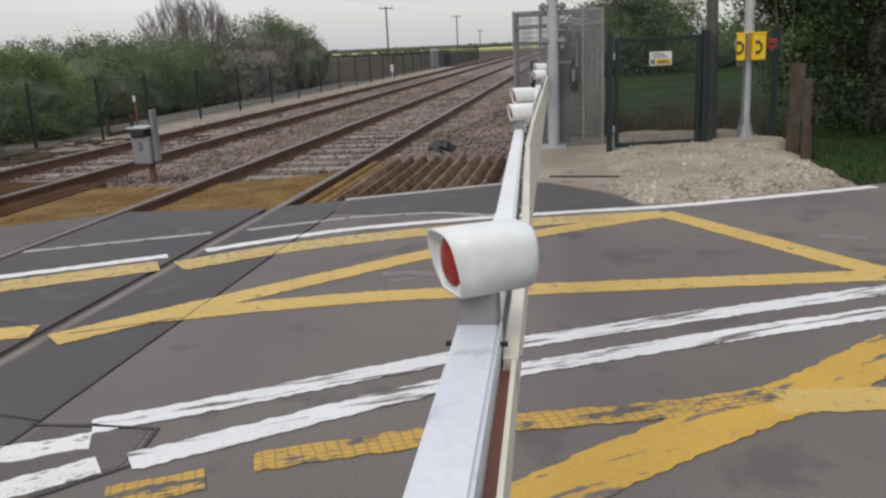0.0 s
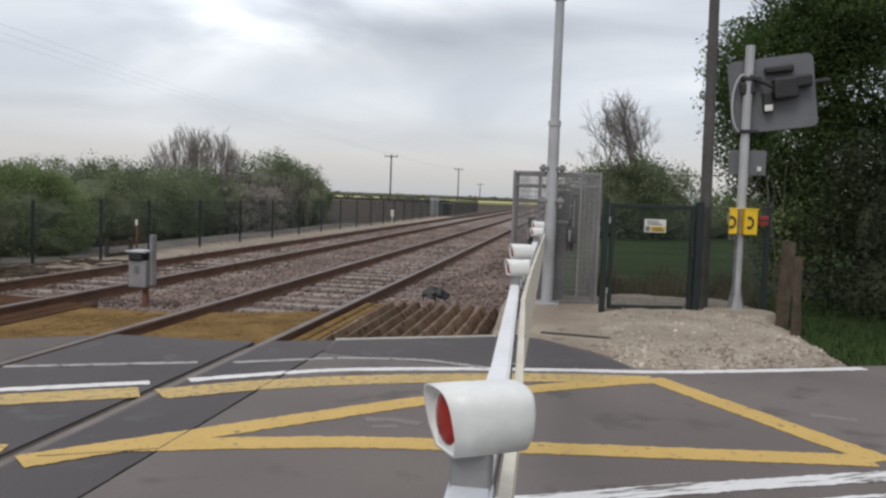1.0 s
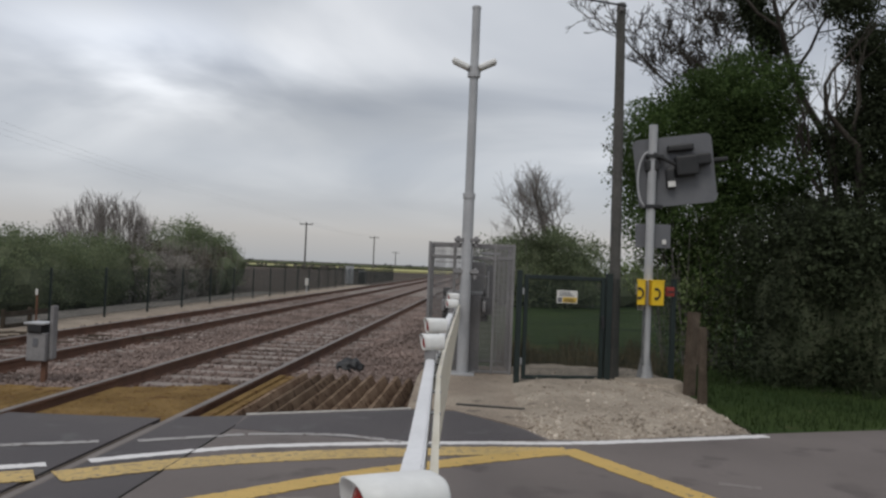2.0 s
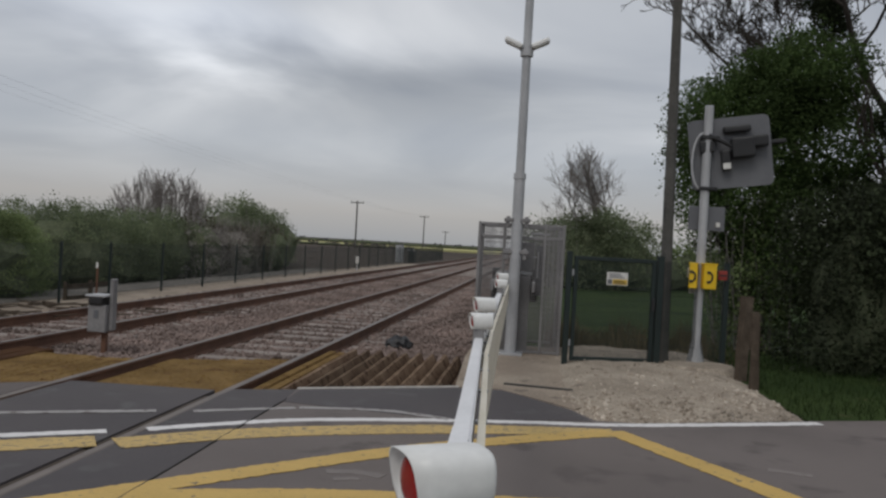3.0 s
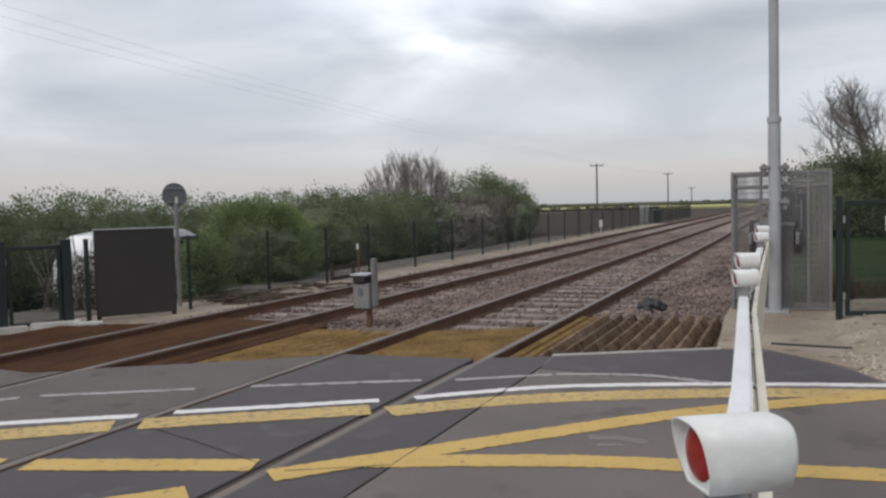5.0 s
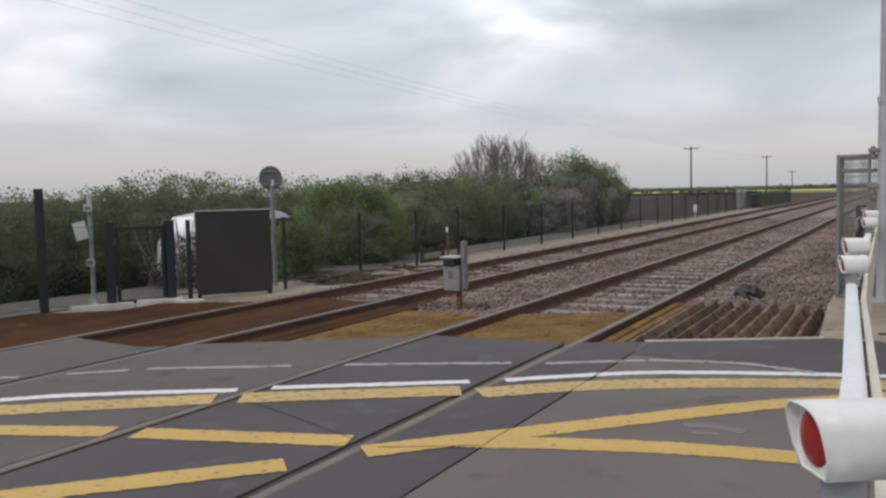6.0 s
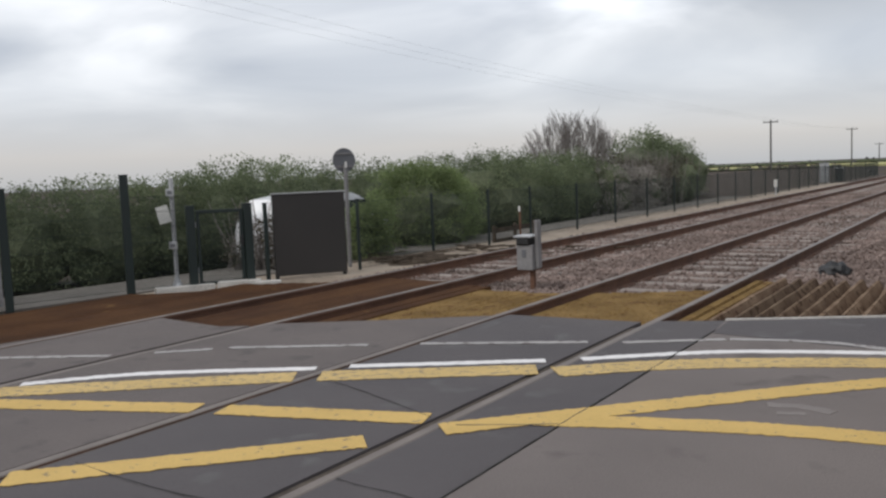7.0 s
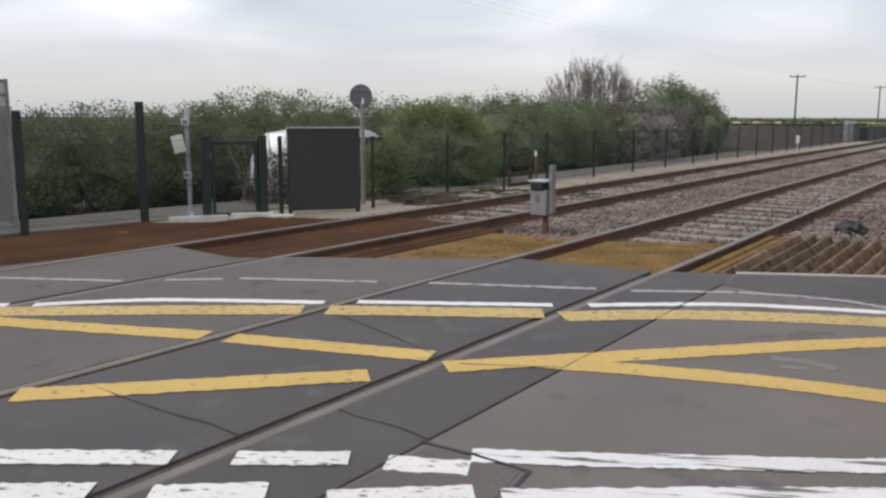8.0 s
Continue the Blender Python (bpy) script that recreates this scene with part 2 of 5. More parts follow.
# base board seen between the ridges, much darker than the timber
M_GUARD_BED = mat("dark_guard_base", (0.034, 0.019, 0.012), (0.055, 0.032, 0.020), 0.95, 3, 50, 0.5)
M_GRASS = mat("rough_grass", (0.023, 0.042, 0.011), (0.041, 0.064, 0.018), 0.95, 0.5, 25, 0.8, c3=(0.075, 0.068, 0.034), spots=0.64, depth=0.05)
M_FIELD = mat("spring_field", (0.056, 0.043, 0.034), (0.076, 0.060, 0.047), 0.95, 0.02, 2, 0.4, c3=(0.09, 0.072, 0.052))
M_RAPE = mat("flowering_rapeseed", (0.43, 0.40, 0.17), (0.36, 0.35, 0.17), 0.95, 0.05, 3, 0.4)
M_ALU = mat("brushed_aluminium", (0.72, 0.73, 0.76), (0.64, 0.66, 0.71), 0.45, 4, 90, 0.0, 0.25, c3=(0.52, 0.54, 0.61), spots=0.60, grain=0.05)
M_BOOM_WHITE = mat("white_boom_paint", (0.76, 0.76, 0.77), (0.70, 0.70, 0.71), 0.45, 3, 60, 0.0, grain=0.05)
M_CREAM = mat("yellowed_reflective_sheet", (0.70, 0.66, 0.56), (0.62, 0.575, 0.47), 0.6, 4, 60, 0.1, grain=0.05)
M_RED_BAND = mat("faded_red_reflective_sheet", (0.26, 0.085, 0.045), (0.20, 0.07, 0.04), 0.5, 5, 60, 0.1, grain=0.05)
M_LAMP_WHITE = mat("white_lamp_housing", (0.78, 0.78, 0.76), (0.72, 0.72, 0.70), 0.38, 6, 50, 0.0, grain=0.05)
M_LENS = mat("red_lamp_lens", (0.34, 0.016, 0.012), (0.26, 0.012, 0.010), 0.25, 8, 120, 0.1, grain=0.05)
M_GALV = mat("galvanised_steel", (0.36, 0.365, 0.375), (0.43, 0.435, 0.445), 0.5, 3, 30, 0.0, 0.1, grain=0.05)
M_GALV_DULL = mat("dull_galvanised_mesh", (0.19, 0.184, 0.185), (0.255, 0.248, 0.248), 0.65, 2, 30, 0.1, 0.2, grain=0.12)
M_GREEN = mat("dark_green_powder_coat", (0.006, 0.014, 0.013), (0.009, 0.019, 0.017), 0.55, 4, 50, 0.05, grain=0.05)
M_BLACK = mat("black_plastic", (0.012, 0.012, 0.013), (0.02, 0.02, 0.021), 0.5, 5, 60, 0.05, grain=0.05)
M_CABINET = mat("dark_brown_painted_steel", (0.024, 0.021, 0.020), (0.032, 0.028, 0.026), 0.6, 1.2, 40, 0.05, grain=0.05)
M_BACKBOARD = mat("grey_backboard", (0.115, 0.118, 0.128), (0.140, 0.143, 0.153), 0.6, 3, 40, 0.05, grain=0.05)
M_YELLOW_BOX = mat("yellow_enamel", (0.75, 0.50, 0.015), (0.70, 0.45, 0.012), 0.4, 6, 50, 0.03, grain=0.05)
M_RED_BOX = mat("red_enamel", (0.30, 0.035, 0.022), (0.24, 0.028, 0.02), 0.45, 6, 50, 0.03, grain=0.05)
M_SIGN = mat("white_sign_plate", (0.66, 0.65, 0.62), (0.60, 0.59, 0.56), 0.5, 6, 50, 0.03, grain=0.05)
M_SIGN_YELLOW = mat("yellow_sign_panel", (0.62, 0.42, 0.07), (0.58, 0.38, 0.06), 0.5, 6, 50, 0.03, grain=0.05)
M_POLEWOOD = mat("creosoted_pole_wood", (0.060, 0.058, 0.053), (0.092, 0.088, 0.080), 0.85, 3, 45, 0.4)
M_OLDWOOD = mat("weathered_post_wood", (0.062, 0.048, 0.036), (0.105, 0.083, 0.064), 0.9, 5, 60, 0.6)
M_BARK = mat("grey_bark", (0.045, 0.039, 0.033), (0.075, 0.066, 0.056), 0.9, 3, 30, 0.6)
# bark tone lightened to carry the haze over the distant trees
M_BARK_HAZED = mat("haze_paled_twig_bark", (0.185, 0.168, 0.157), (0.25, 0.228, 0.212), 0.9, 3, 30, 0.3)
M_HEDGE = leafy("hawthorn_leaf", (0.125, 0.157, 0.090), (0.205, 0.236, 0.136), 0.5)
M_HEDGE_BRIGHT = leafy("fresh_spring_leaf", (0.140, 0.188, 0.080), (0.235, 0.285, 0.130), 0.5)
M_TREE_LEAF = leafy("holly_leaf", (0.042, 0.072, 0.022), (0.094, 0.142, 0.046), 0.4)
M_IVY = leafy("dark_ivy_leaf", (0.020, 0.026, 0.013), (0.046, 0.060, 0.029), 0.2)
M_BLOSSOM = leafy("blackthorn_blossom", (0.30, 0.275, 0.25), (0.46, 0.43, 0.39), 0.3)
M_SCRUB = leafy("brown_scrub_twig", (0.062, 0.056, 0.040), (0.115, 0.10, 0.07), 0.1)
# far growth: the haze of distance is mixed into these leaf colours
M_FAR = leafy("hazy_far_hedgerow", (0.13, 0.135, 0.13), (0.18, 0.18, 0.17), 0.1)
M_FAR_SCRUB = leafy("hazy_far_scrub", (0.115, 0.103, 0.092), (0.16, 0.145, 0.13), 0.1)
# filler inside the hedges; its colour stands in for the shade between leaves
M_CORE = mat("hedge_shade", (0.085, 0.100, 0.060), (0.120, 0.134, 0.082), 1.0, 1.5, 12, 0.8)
M_CAR = mat("white_car_paint", (0.72, 0.73, 0.75), (0.68, 0.69, 0.71), 0.25, 1, 10, 0.0, grain=0.05)
M_GLASS_DARK = mat("tinted_car_glass", (0.03, 0.035, 0.04), (0.045, 0.05, 0.055), 0.1, 1, 10, 0.0, grain=0.05)
M_TYRE = mat("tyre_rubber", (0.02, 0.02, 0.02), (0.03, 0.03, 0.03), 0.85, 5, 60, 0.2)
M_CONCRETE = mat("pale_concrete", (0.44, 0.42, 0.39), (0.53, 0.51, 0.475), 0.9, 3, 50, 0.3)
M_PATH = mat("pale_path", (0.135, 0.125, 0.112), (0.185, 0.170, 0.152), 0.95, 1, 40, 0.3)
M_WIRE = mat("cable_sheath", (0.02, 0.02, 0.022), (0.03, 0.03, 0.032), 0.6, 5, 30, 0.0)
M_WIRE_FAR = mat("grey_line_wire", (0.40, 0.41, 0.43), (0.44, 0.45, 0.47), 0.6, 5, 30, 0.0)


# ---- building helpers ----
def mesh_of(bm, name):
    me = bpy.data.meshes.new(name)
    bm.to_mesh(me)
    bm.free()
    return me


def thing(name, at, label, category, group="", kind=""):
    ob = new(name)
    ob.empty_display_size = 0.2
    ob.matrix_basis = at if isinstance(at, Matrix) else pose(*at)
    return tagged(ob, label, category, group, kind)


def part(name, bm, material, parent=None, label="", smooth=False):
    me = bm if isinstance(bm, bpy.types.Mesh) else mesh_of(bm, name)
    if not me.materials:
        me.materials.append(material)
    if smooth:
        for p in me.polygons:
            p.use_smooth = True
        me.set_sharp_from_angle(angle=radians(40))
    ob = new(name, me)
    if parent is not None:
        ob.parent = parent
    return tagged(ob, label)


def solid(name, bm, material, label, category, kind="", group="", smooth=False):
    return tagged(part(name, bm, material, None, "", smooth), label, category, group, kind)


def box(bm, x0, x1, y0, y1, z0, z1, bevel=0.0, m=None):
    r = bmesh.ops.create_cube(bm, size=1)
    bmesh.ops.transform(bm, verts=r["verts"], matrix=Matrix.Translation(((x0 + x1) / 2, (y0 + y1) / 2, (z0 + z1) / 2)) @ Matrix.Diagonal((x1 - x0, y1 - y0, z1 - z0, 1)))
    if bevel:
        es = list({e for v in r["verts"] for e in v.link_edges})
        out = bmesh.ops.bevel(bm, geom=es, offset=bevel, segments=2, affect="EDGES", profile=0.5)
        vs = list({v for f in out["faces"] for v in f.verts} | {v for v in r["verts"] if v.is_valid})
    else:
        vs = r["verts"]
    if m is not None:
        bmesh.ops.transform(bm, verts=vs, matrix=m)
    return bm


def cyl(bm, a, b, r0, r1=None, n=12, caps=True):
    a, b = Vector(a), Vector(b)
    d = b - a
    r = bmesh.ops.create_cone(bm, cap_ends=caps, segments=n, radius1=r0, radius2=r0 if r1 is None else r1, depth=d.length)
    bmesh.ops.transform(bm, verts=r["verts"], matrix=Matrix.Translation((a + b) / 2) @ d.to_track_quat("Z", "Y").to_matrix().to_4x4())
    return bm


def B():
    return bmesh.new()


def extrude_profile(pts, axis_len, along="y"):
    """A closed profile in the x-z plane carried along y (0 to axis_len)."""
    bm = B()
    a = [bm.verts.new((p[0], 0, p[1])) for p in pts]
    b = [bm.verts.new((p[0], axis_len, p[1])) for p in pts]
    n = len(pts)
    for i in range(n):
        bm.faces.new((a[i], a[(i + 1) % n], b[(i + 1) % n], b[i]))
    bm.faces.new(list(reversed(a)))
    bm.faces.new(b)
    bmesh.ops.recalc_face_normals(bm, faces=bm.faces)
    return bm


def slab(pts, z0, z1):
    """A flat plate of the given outline between two heights."""
    bm = B()
    lo = [bm.verts.new((x, y, z0)) for x, y in pts]
    hi = [bm.verts.new((x, y, z1)) for x, y in pts]
    n = len(pts)
    for i in range(n):
        bm.faces.new((lo[i], lo[(i + 1) % n], hi[(i + 1) % n], hi[i]))
    bm.faces.new(hi)
    bm.faces.new(list(reversed(lo)))
    bmesh.ops.recalc_face_normals(bm, faces=bm.faces)
    return bm


LAYER = [0]


def ribbon(pts, width, z=None, step=0.03, ragged=0.009, curved=True):
    """A painted stripe along a line, with slightly uneven edges."""
    if z is None:       # later coats lie on earlier ones
        LAYER[0] += 1
        z = 0.0012 + 0.00010 * LAYER[0]
    ps = [Vector((x, y, 0)) for x, y in pts]
    line = []
    n = len(ps)
    for i in range(n - 1):
        p0, p1, p2, p3 = ps[max(i - 1, 0)], ps[i], ps[i + 1], ps[min(i + 2, n - 1)]
        k = max(2, int((p2 - p1).length / step))
        for j in range(k):
            t = j / k
            line.append(p1.lerp(p2, t) if not curved else 0.5 * ((2 * p1) + (p2 - p0) * t + (2 * p0 - 5 * p1 + 4 * p2 - p3) * t * t + (3 * p1 - p0 - 3 * p2 + p3) * t ** 3))
    line.append(ps[-1])
    bm = B()
    rows = []
    for i, p in enumerate(line):
        d = (line[min(i + 1, len(line) - 1)] - line[max(i - 1, 0)]).normalized()
        s = Vector((-d.y, d.x, 0))
        w1 = width / 2 + random.uniform(-ragged, ragged)
        w2 = width / 2 + random.uniform(-ragged, ragged)
        rows.append([bm.verts.new(p + s * w1 + Vector((0, 0, z + 0.0025))), bm.verts.new(p - s * w2 + Vector((0, 0, z + 0.0025)))])
    for a, b in zip(rows, rows[1:]):
        bm.faces.new((a[0], a[1], b[1], b[0]))
    r = bmesh.ops.extrude_face_region(bm, geom=bm.faces[:])
    bmesh.ops.translate(bm, verts=[v for v in r["geom"] if isinstance(v, bmesh.types.BMVert)], vec=(0, 0, -0.003))
    bmesh.ops.recalc_face_normals(bm, faces=bm.faces)
    return bm


def mesh_from(verts, faces, name):
    me = bpy.data.meshes.new(name)
    me.from_pydata(verts.tolist() if hasattr(verts, "tolist") else verts, [], faces.tolist() if hasattr(faces, "tolist") else faces)
    me.update()
    return me


rng = np.random.default_rng(7)


def turns(n):
    """n random rotations."""
    q = rng.normal(size=(n, 4))
    q /= np.linalg.norm(q, axis=1)[:, None]
    w, x, y, z = q.T
    return np.stack([1 - 2 * (y * y + z * z), 2 * (x * y - z * w), 2 * (x * z + y * w), 2 * (x * y + z * w), 1 - 2 * (x * x + z * z), 2 * (y * z - x * w), 2 * (x * z - y * w), 2 * (y * z + x * w), 1 - 2 * (x * x + y * y)], 1).reshape(n, 3, 3)


def stones(places, sizes, name):
    """Angular stones, one small uneven solid at each place."""
    bm = B()
    bmesh.ops.create_icosphere(bm, subdivisions=1, radius=1)
    base = np.array([v.co[:] for v in bm.verts])
    tri = np.array([[v.index for v in f.verts] for f in bm.faces])
    bm.free()
    n = len(places)
    v = base[None] * rng.uniform(0.65, 1.25, (n, len(base), 1)) * rng.uniform(0.6, 1.15, (n, 1, 3))
    v = np.einsum("nij,nkj->nki", turns(n), v) * np.asarray(sizes)[:, None, None] + np.asarray(places)[:, None]
    f = tri[None] + (np.arange(n) * len(base))[:, None, None]
    return mesh_from(v.reshape(-1, 3), f.reshape(-1, 3), name)


def leaves(places, size, name, lean=None):
    """Small pointed leaves, one at each place, turned at random."""
    n = len(places)
    base = np.array([(0, -0.5, 0), (0.30, 0.02, 0.07), (0, 0.5, 0), (-0.30, 0.02, 0.07)])
    v = np.einsum("nij,kj->nki", turns(n), base) * (size * rng.uniform(0.6, 1.4, n))[:, None, None] + np.asarray(places)[:, None]
    f = (np.arange(n) * 4)[:, None] + np.array([0, 1, 2, 3])[None]
    return mesh_from(v.reshape(-1, 3), f, name)


def clumps(spots, per, name, size):
    """Leaves gathered in uneven clumps; spots are rows of x, y, z, rx, ry, rz."""
    spots = np.asarray(spots, float)
    n = len(spots)
    d = rng.normal(size=(n, per, 3))
    d /= np.linalg.norm(d, axis=2)[:, :, None]
    d *= rng.uniform(0.35, 1.0, (n, per, 1)) ** 0.7
    p = spots[:, None, :3] + d * spots[:, None, 3:]
    return leaves(p.reshape(-1, 3), size, name)


def limbs(root, way, length, radius, levels, spread=0.5, kids=3, lift=0.15, seed=1, sides=5, bend=0.18, shrink=0.68, rmin=0.0, split=False):
    """A branching frame: returns its tapered limbs as one mesh and the ends of the last twigs."""
    rnd = random.Random(seed)
    verts, faces, tips = [], [], []

    def tube(p, d, ln, r0, r1, k):
        start = len(verts)
        cur, dirn = p.copy(), d.copy()
        segs = 3
        for s in range(segs + 1):
            q = dirn.to_track_quat("Z", "Y")
            r = max(rmin, r0 + (r1 - r0) * s / segs)
            for i in range(k):
                a = 2 * math.pi * i / k
                verts.append(cur + q @ Vector((math.cos(a) * r, math.sin(a) * r, 0)))
            if s < segs:
                cur = cur + dirn * (ln / segs)
                dirn = (dirn + Vector((rnd.gauss(0, bend), rnd.gauss(0, bend), rnd.gauss(0, bend) + lift * 0.3))).normalized()
        for s in range(segs):
            for i in range(k):
                a, b = start + s * k + i, start + s * k + (i + 1) % k
                faces.append((a, b, b + k, a + k))
        return cur, dirn

    def grow(p, d, ln, r, lv):
        r1 = r * (0.62 if lv else 0.35)
        end, dn = tube(p, d, ln, r, r1, sides if lv > 1 else 3)
        if lv == 0:
            tips.append(end)
            return
        for i in range(kids + (1 if rnd.random() < 0.35 else 0)):
            side = Vector((rnd.gauss(0, 1), rnd.gauss(0, 1), rnd.gauss(0, 0.7)))
            nd = (dn + side * spread + Vector((0, 0, lift))).normalized()
            f = rnd.uniform(0.45, 1.0) if i else 1.0
            at = p + (end - p) * f
            grow(at, nd, ln * shrink * rnd.uniform(0.75, 1.2), r1 * (0.95 if i == 0 else 0.72), lv - 1)

    grow(Vector(root), Vector(way).normalized(), length, radius, levels)
    vs = [v[:] for v in verts]
    cut_v, cut_f = (4 * sides, 3 * sides) if split else (0, 0)
    pieces = []
    for name, pv, pf in (("trunk", vs[:cut_v], faces[:cut_f]), ("limbs", vs[cut_v:], [[i - cut_v for i in f] for f in faces[cut_f:]])):
        me = bpy.data.meshes.new(name)
        me.from_pydata(pv, [], pf)
        me.update()
        for p in me.polygons:
            p.use_smooth = True
        pieces.append(me)
    return (pieces, tips) if split else (pieces[1], tips)


# ---- ground ----
GZ = -0.30


def ground_sheet():
    xs = [-3000, -900, -300, -120, -60] + [x * 1.0 for x in range(-40, 41)] + [60, 120, 300, 900, 3000]
    ys = [-1500, -400, -100, -50] + [y * 1.0 for y in range(-30, 61)] + [80, 120, 200, 300, 500, 900, 1600, 3500]
    v, f = [], []
    for y in ys:
        for x in xs:
            near = abs(x) < 45 and abs(y) < 65
            v.append((x, y, GZ + (0.07 * noise.noise(Vector((x * 0.23, y * 0.23, 3))) if near else 0)))
    w = len(xs)
    for j in range(len(ys) - 1):
        for i in range(w - 1):
            a = j * w + i
            f.append((a, a + 1, a + 1 + w, a + w))
    return mesh_from(v, f, "ground")


solid("ground", ground_sheet(), M_FIELD, "flat farmland with dull spring growth to the horizon", "ground", "structure")
solid("pasture", slab([(2.5, 12.4), (7.2, 11.9), (14, 16), (30, 24), (60, 60), (2.4, 60), (2.3, 30)], GZ - 0.1, GZ + 0.17), M_GRASS, "green pasture behind the gate", "grass", "structure")
solid("grass_verge", slab([(5.25, 8.25), (8, 9.35), (14, 11.4), (34, 17), (34, 26), (14, 17), (7.2, 12.2), (5.1, 11.6)], GZ - 0.1, -0.02), M_GRASS, "mown green grass verge beside the road", "grass", "structure")
solid("rapeseed_field", slab([(-160, 200), (60, 185), (60, 262), (-130, 300)], GZ - 0.1, GZ + 0.35), M_RAPE, "flowering yellow rapeseed field in the distance", "field", "structure")
solid("path", slab([(-9.6, 3), (-8.5, 3), (-7.75, 8), (-7.3, 12.5), (-7.0, 16), (-7.2, 40), (-8.3, 40), (-8.3, 16), (-8.8, 12.5), (-9.3, 8)], GZ - 0.1, -0.13), M_PATH, "pale worn path behind the green fence", "path", "structure")
solid("trackside_earth", slab([(-8.0, 3.0), (-5.0, 2.6), (-5.0, 60), (-7.3, 60), (-7.2, 16), (-7.3, 12.5), (-7.75, 8)], GZ - 0.1, -0.15), M_DIRT, "bare stony earth between track and fence", "earth", "structure")
solid("trodden_apron", slab([(1.95, 8.62), (2.4, 8.66), (3.1, 7.9), (3.35, 8.4), (3.3, 12.4), (1.85, 12.6), (1.85, 10.9)], GZ - 0.1, 0.004), M_DIRT, "trodden earth apron before the barrier cage", "earth", "structure")

# ---- carriageway, in panels between the rails ----
RX = (0.0, -1.505, -3.40, -4.905)      # rail centres
GAPO, GAPI = 0.042, 0.095              # clearance outside and inside a rail
NORTH = [(0.62, 7.26), (0.56, 7.84), (2.0, 8.60), (2.42, 8.64), (3.08, 7.86), (3.26, 7.47), (3.6, 7.50), (5.27, 8.24), (8, 9.33), (14, 11.38), (34, 16.9)]
SOUTH = [(34, 9.6), (14, 4.9), (8, 2.7), (4.3, 0.95), (2.4, -0.35), (0.62, -1.7)]
solid("road", slab(NORTH + SOUTH, -0.32, 0.0), M_ROAD, "worn grey asphalt road surface with patches", "road", "structure")
solid("verge_south", slab([(0.62, -1.72), (2.4, -0.37), (4.3, 0.93), (8, 2.68), (14, 4.88), (34, 9.58), (34, -20), (0.62, -20)], GZ - 0.1, -0.05), M_GRASS, "grass verge on the near side of the road", "grass", "structure")
dark = [("between the rails of the near track", RX[1] + GAPI, RX[0] - GAPI, 0.55, 7.44, 7.52, -3.2), ("beside the near rail", RX[0] + GAPO, 0.60, 0, 7.62, 7.86, -1.7)]
for words, xa, xb, _, ya, yb, ys in dark:
    solid("road_panel", slab([(xa, ys), (xb, ys + 0.6), (xb, yb), (xa, ya)], -0.3, -0.001), M_ROAD_DARK, "dark asphalt crossing panel " + words, "road panel", "structure")
solid("road_panel", slab([(RX[2] + GAPO, -4.4), (RX[1] - GAPO, -3.3), (RX[1] - GAPO, 7.32), (-2.43, 6.72), (RX[2] + GAPO, 6.15)], -0.3, -0.001), M_ROAD_PATCH, "grey asphalt crossing panel between the two tracks", "road panel", "structure")
solid("road_panel", slab([(RX[3] + GAPI, -5.4), (RX[2] - GAPI, -4.5), (RX[2] - GAPI, 5.98), (-3.75, 5.83), (RX[3] + GAPI, 5.95)], -0.3, -0.001), M_ROAD_PATCH, "grey asphalt crossing panel within the far track", "road panel", "structure")
solid("road_panel", slab([(-30, -22), (RX[3] - GAPO, -5.4), (RX[3] - GAPO, 4.93), (-5.1, 4.22), (-7.4, 3.05), (-12, -1.5), (-30, -14)], -0.3, -0.001), M_ROAD_PATCH, "grey asphalt road beyond the far track", "road", "structure")
solid("road_patch", slab([(0.62, 7.24), (1.48, 7.12), (2.06, 7.06), (3.22, 7.44), (3.05, 7.86), (2.41, 8.61), (2.0, 8.575), (0.60, 7.83)], -0.05, 0.0035), M_ROAD_DARK, "dark patch of newer asphalt by the trespass guard", "road patch", "structure")
solid("road_patch", slab([(0.64, 2.50), (0.66, 3.10), (1.10, 3.10), (1.14, 2.84)], -0.05, 0.003), M_ROAD_PATCH, "small square asphalt repair beside the rail", "road patch", "structure")
for pts, w in (([(0.612, -1.0), (0.615, 3.2), (0.61, 4.4), (0.607, 7.2)], 0.009), ([(0.60, 3.12), (0.85, 3.13), (1.13, 3.12), (1.17, 2.84), (0.95, 2.60)], 0.016), ([(-1.3, 2.75), (-1.0, 2.726), (-0.61, 2.715), (-0.28, 2.74), (-0.1, 2.72)], 0.005), ([(-1.2, 4.62), (-0.7, 4.45), (-0.12, 4.22)], 0.007), ([(0.1, 4.15), (0.35, 4.28), (0.6, 4.42)], 0.007), ([(0.05, 3.21), (0.175, 3.19), (0.42, 3.197), (0.62, 3.16)], 0.006)):
    solid("road_seam", ribbon(pts, w, 0.004, 0.08, 0.004, False), M_CRACK, "dark bitumen seam in the asphalt", "road seam", "structure")
bm = slab([(0.57, 7.845), (1.99, 8.595), (1.975, 8.63), (0.555, 7.88)], -0.2, 0.012)
solid("kerb_edging", bm, M_CONCRETE, "pale concrete edging along the trespass guard", "kerb", "structure")
solid("ground_strip", slab([(2.42, 8.95), (3.12, 8.85), (3.12, 8.89), (2.42, 8.99)], -0.1, 0.02), M_CRACK, "dark steel strip lying in the earth apron", "strip", "structure")

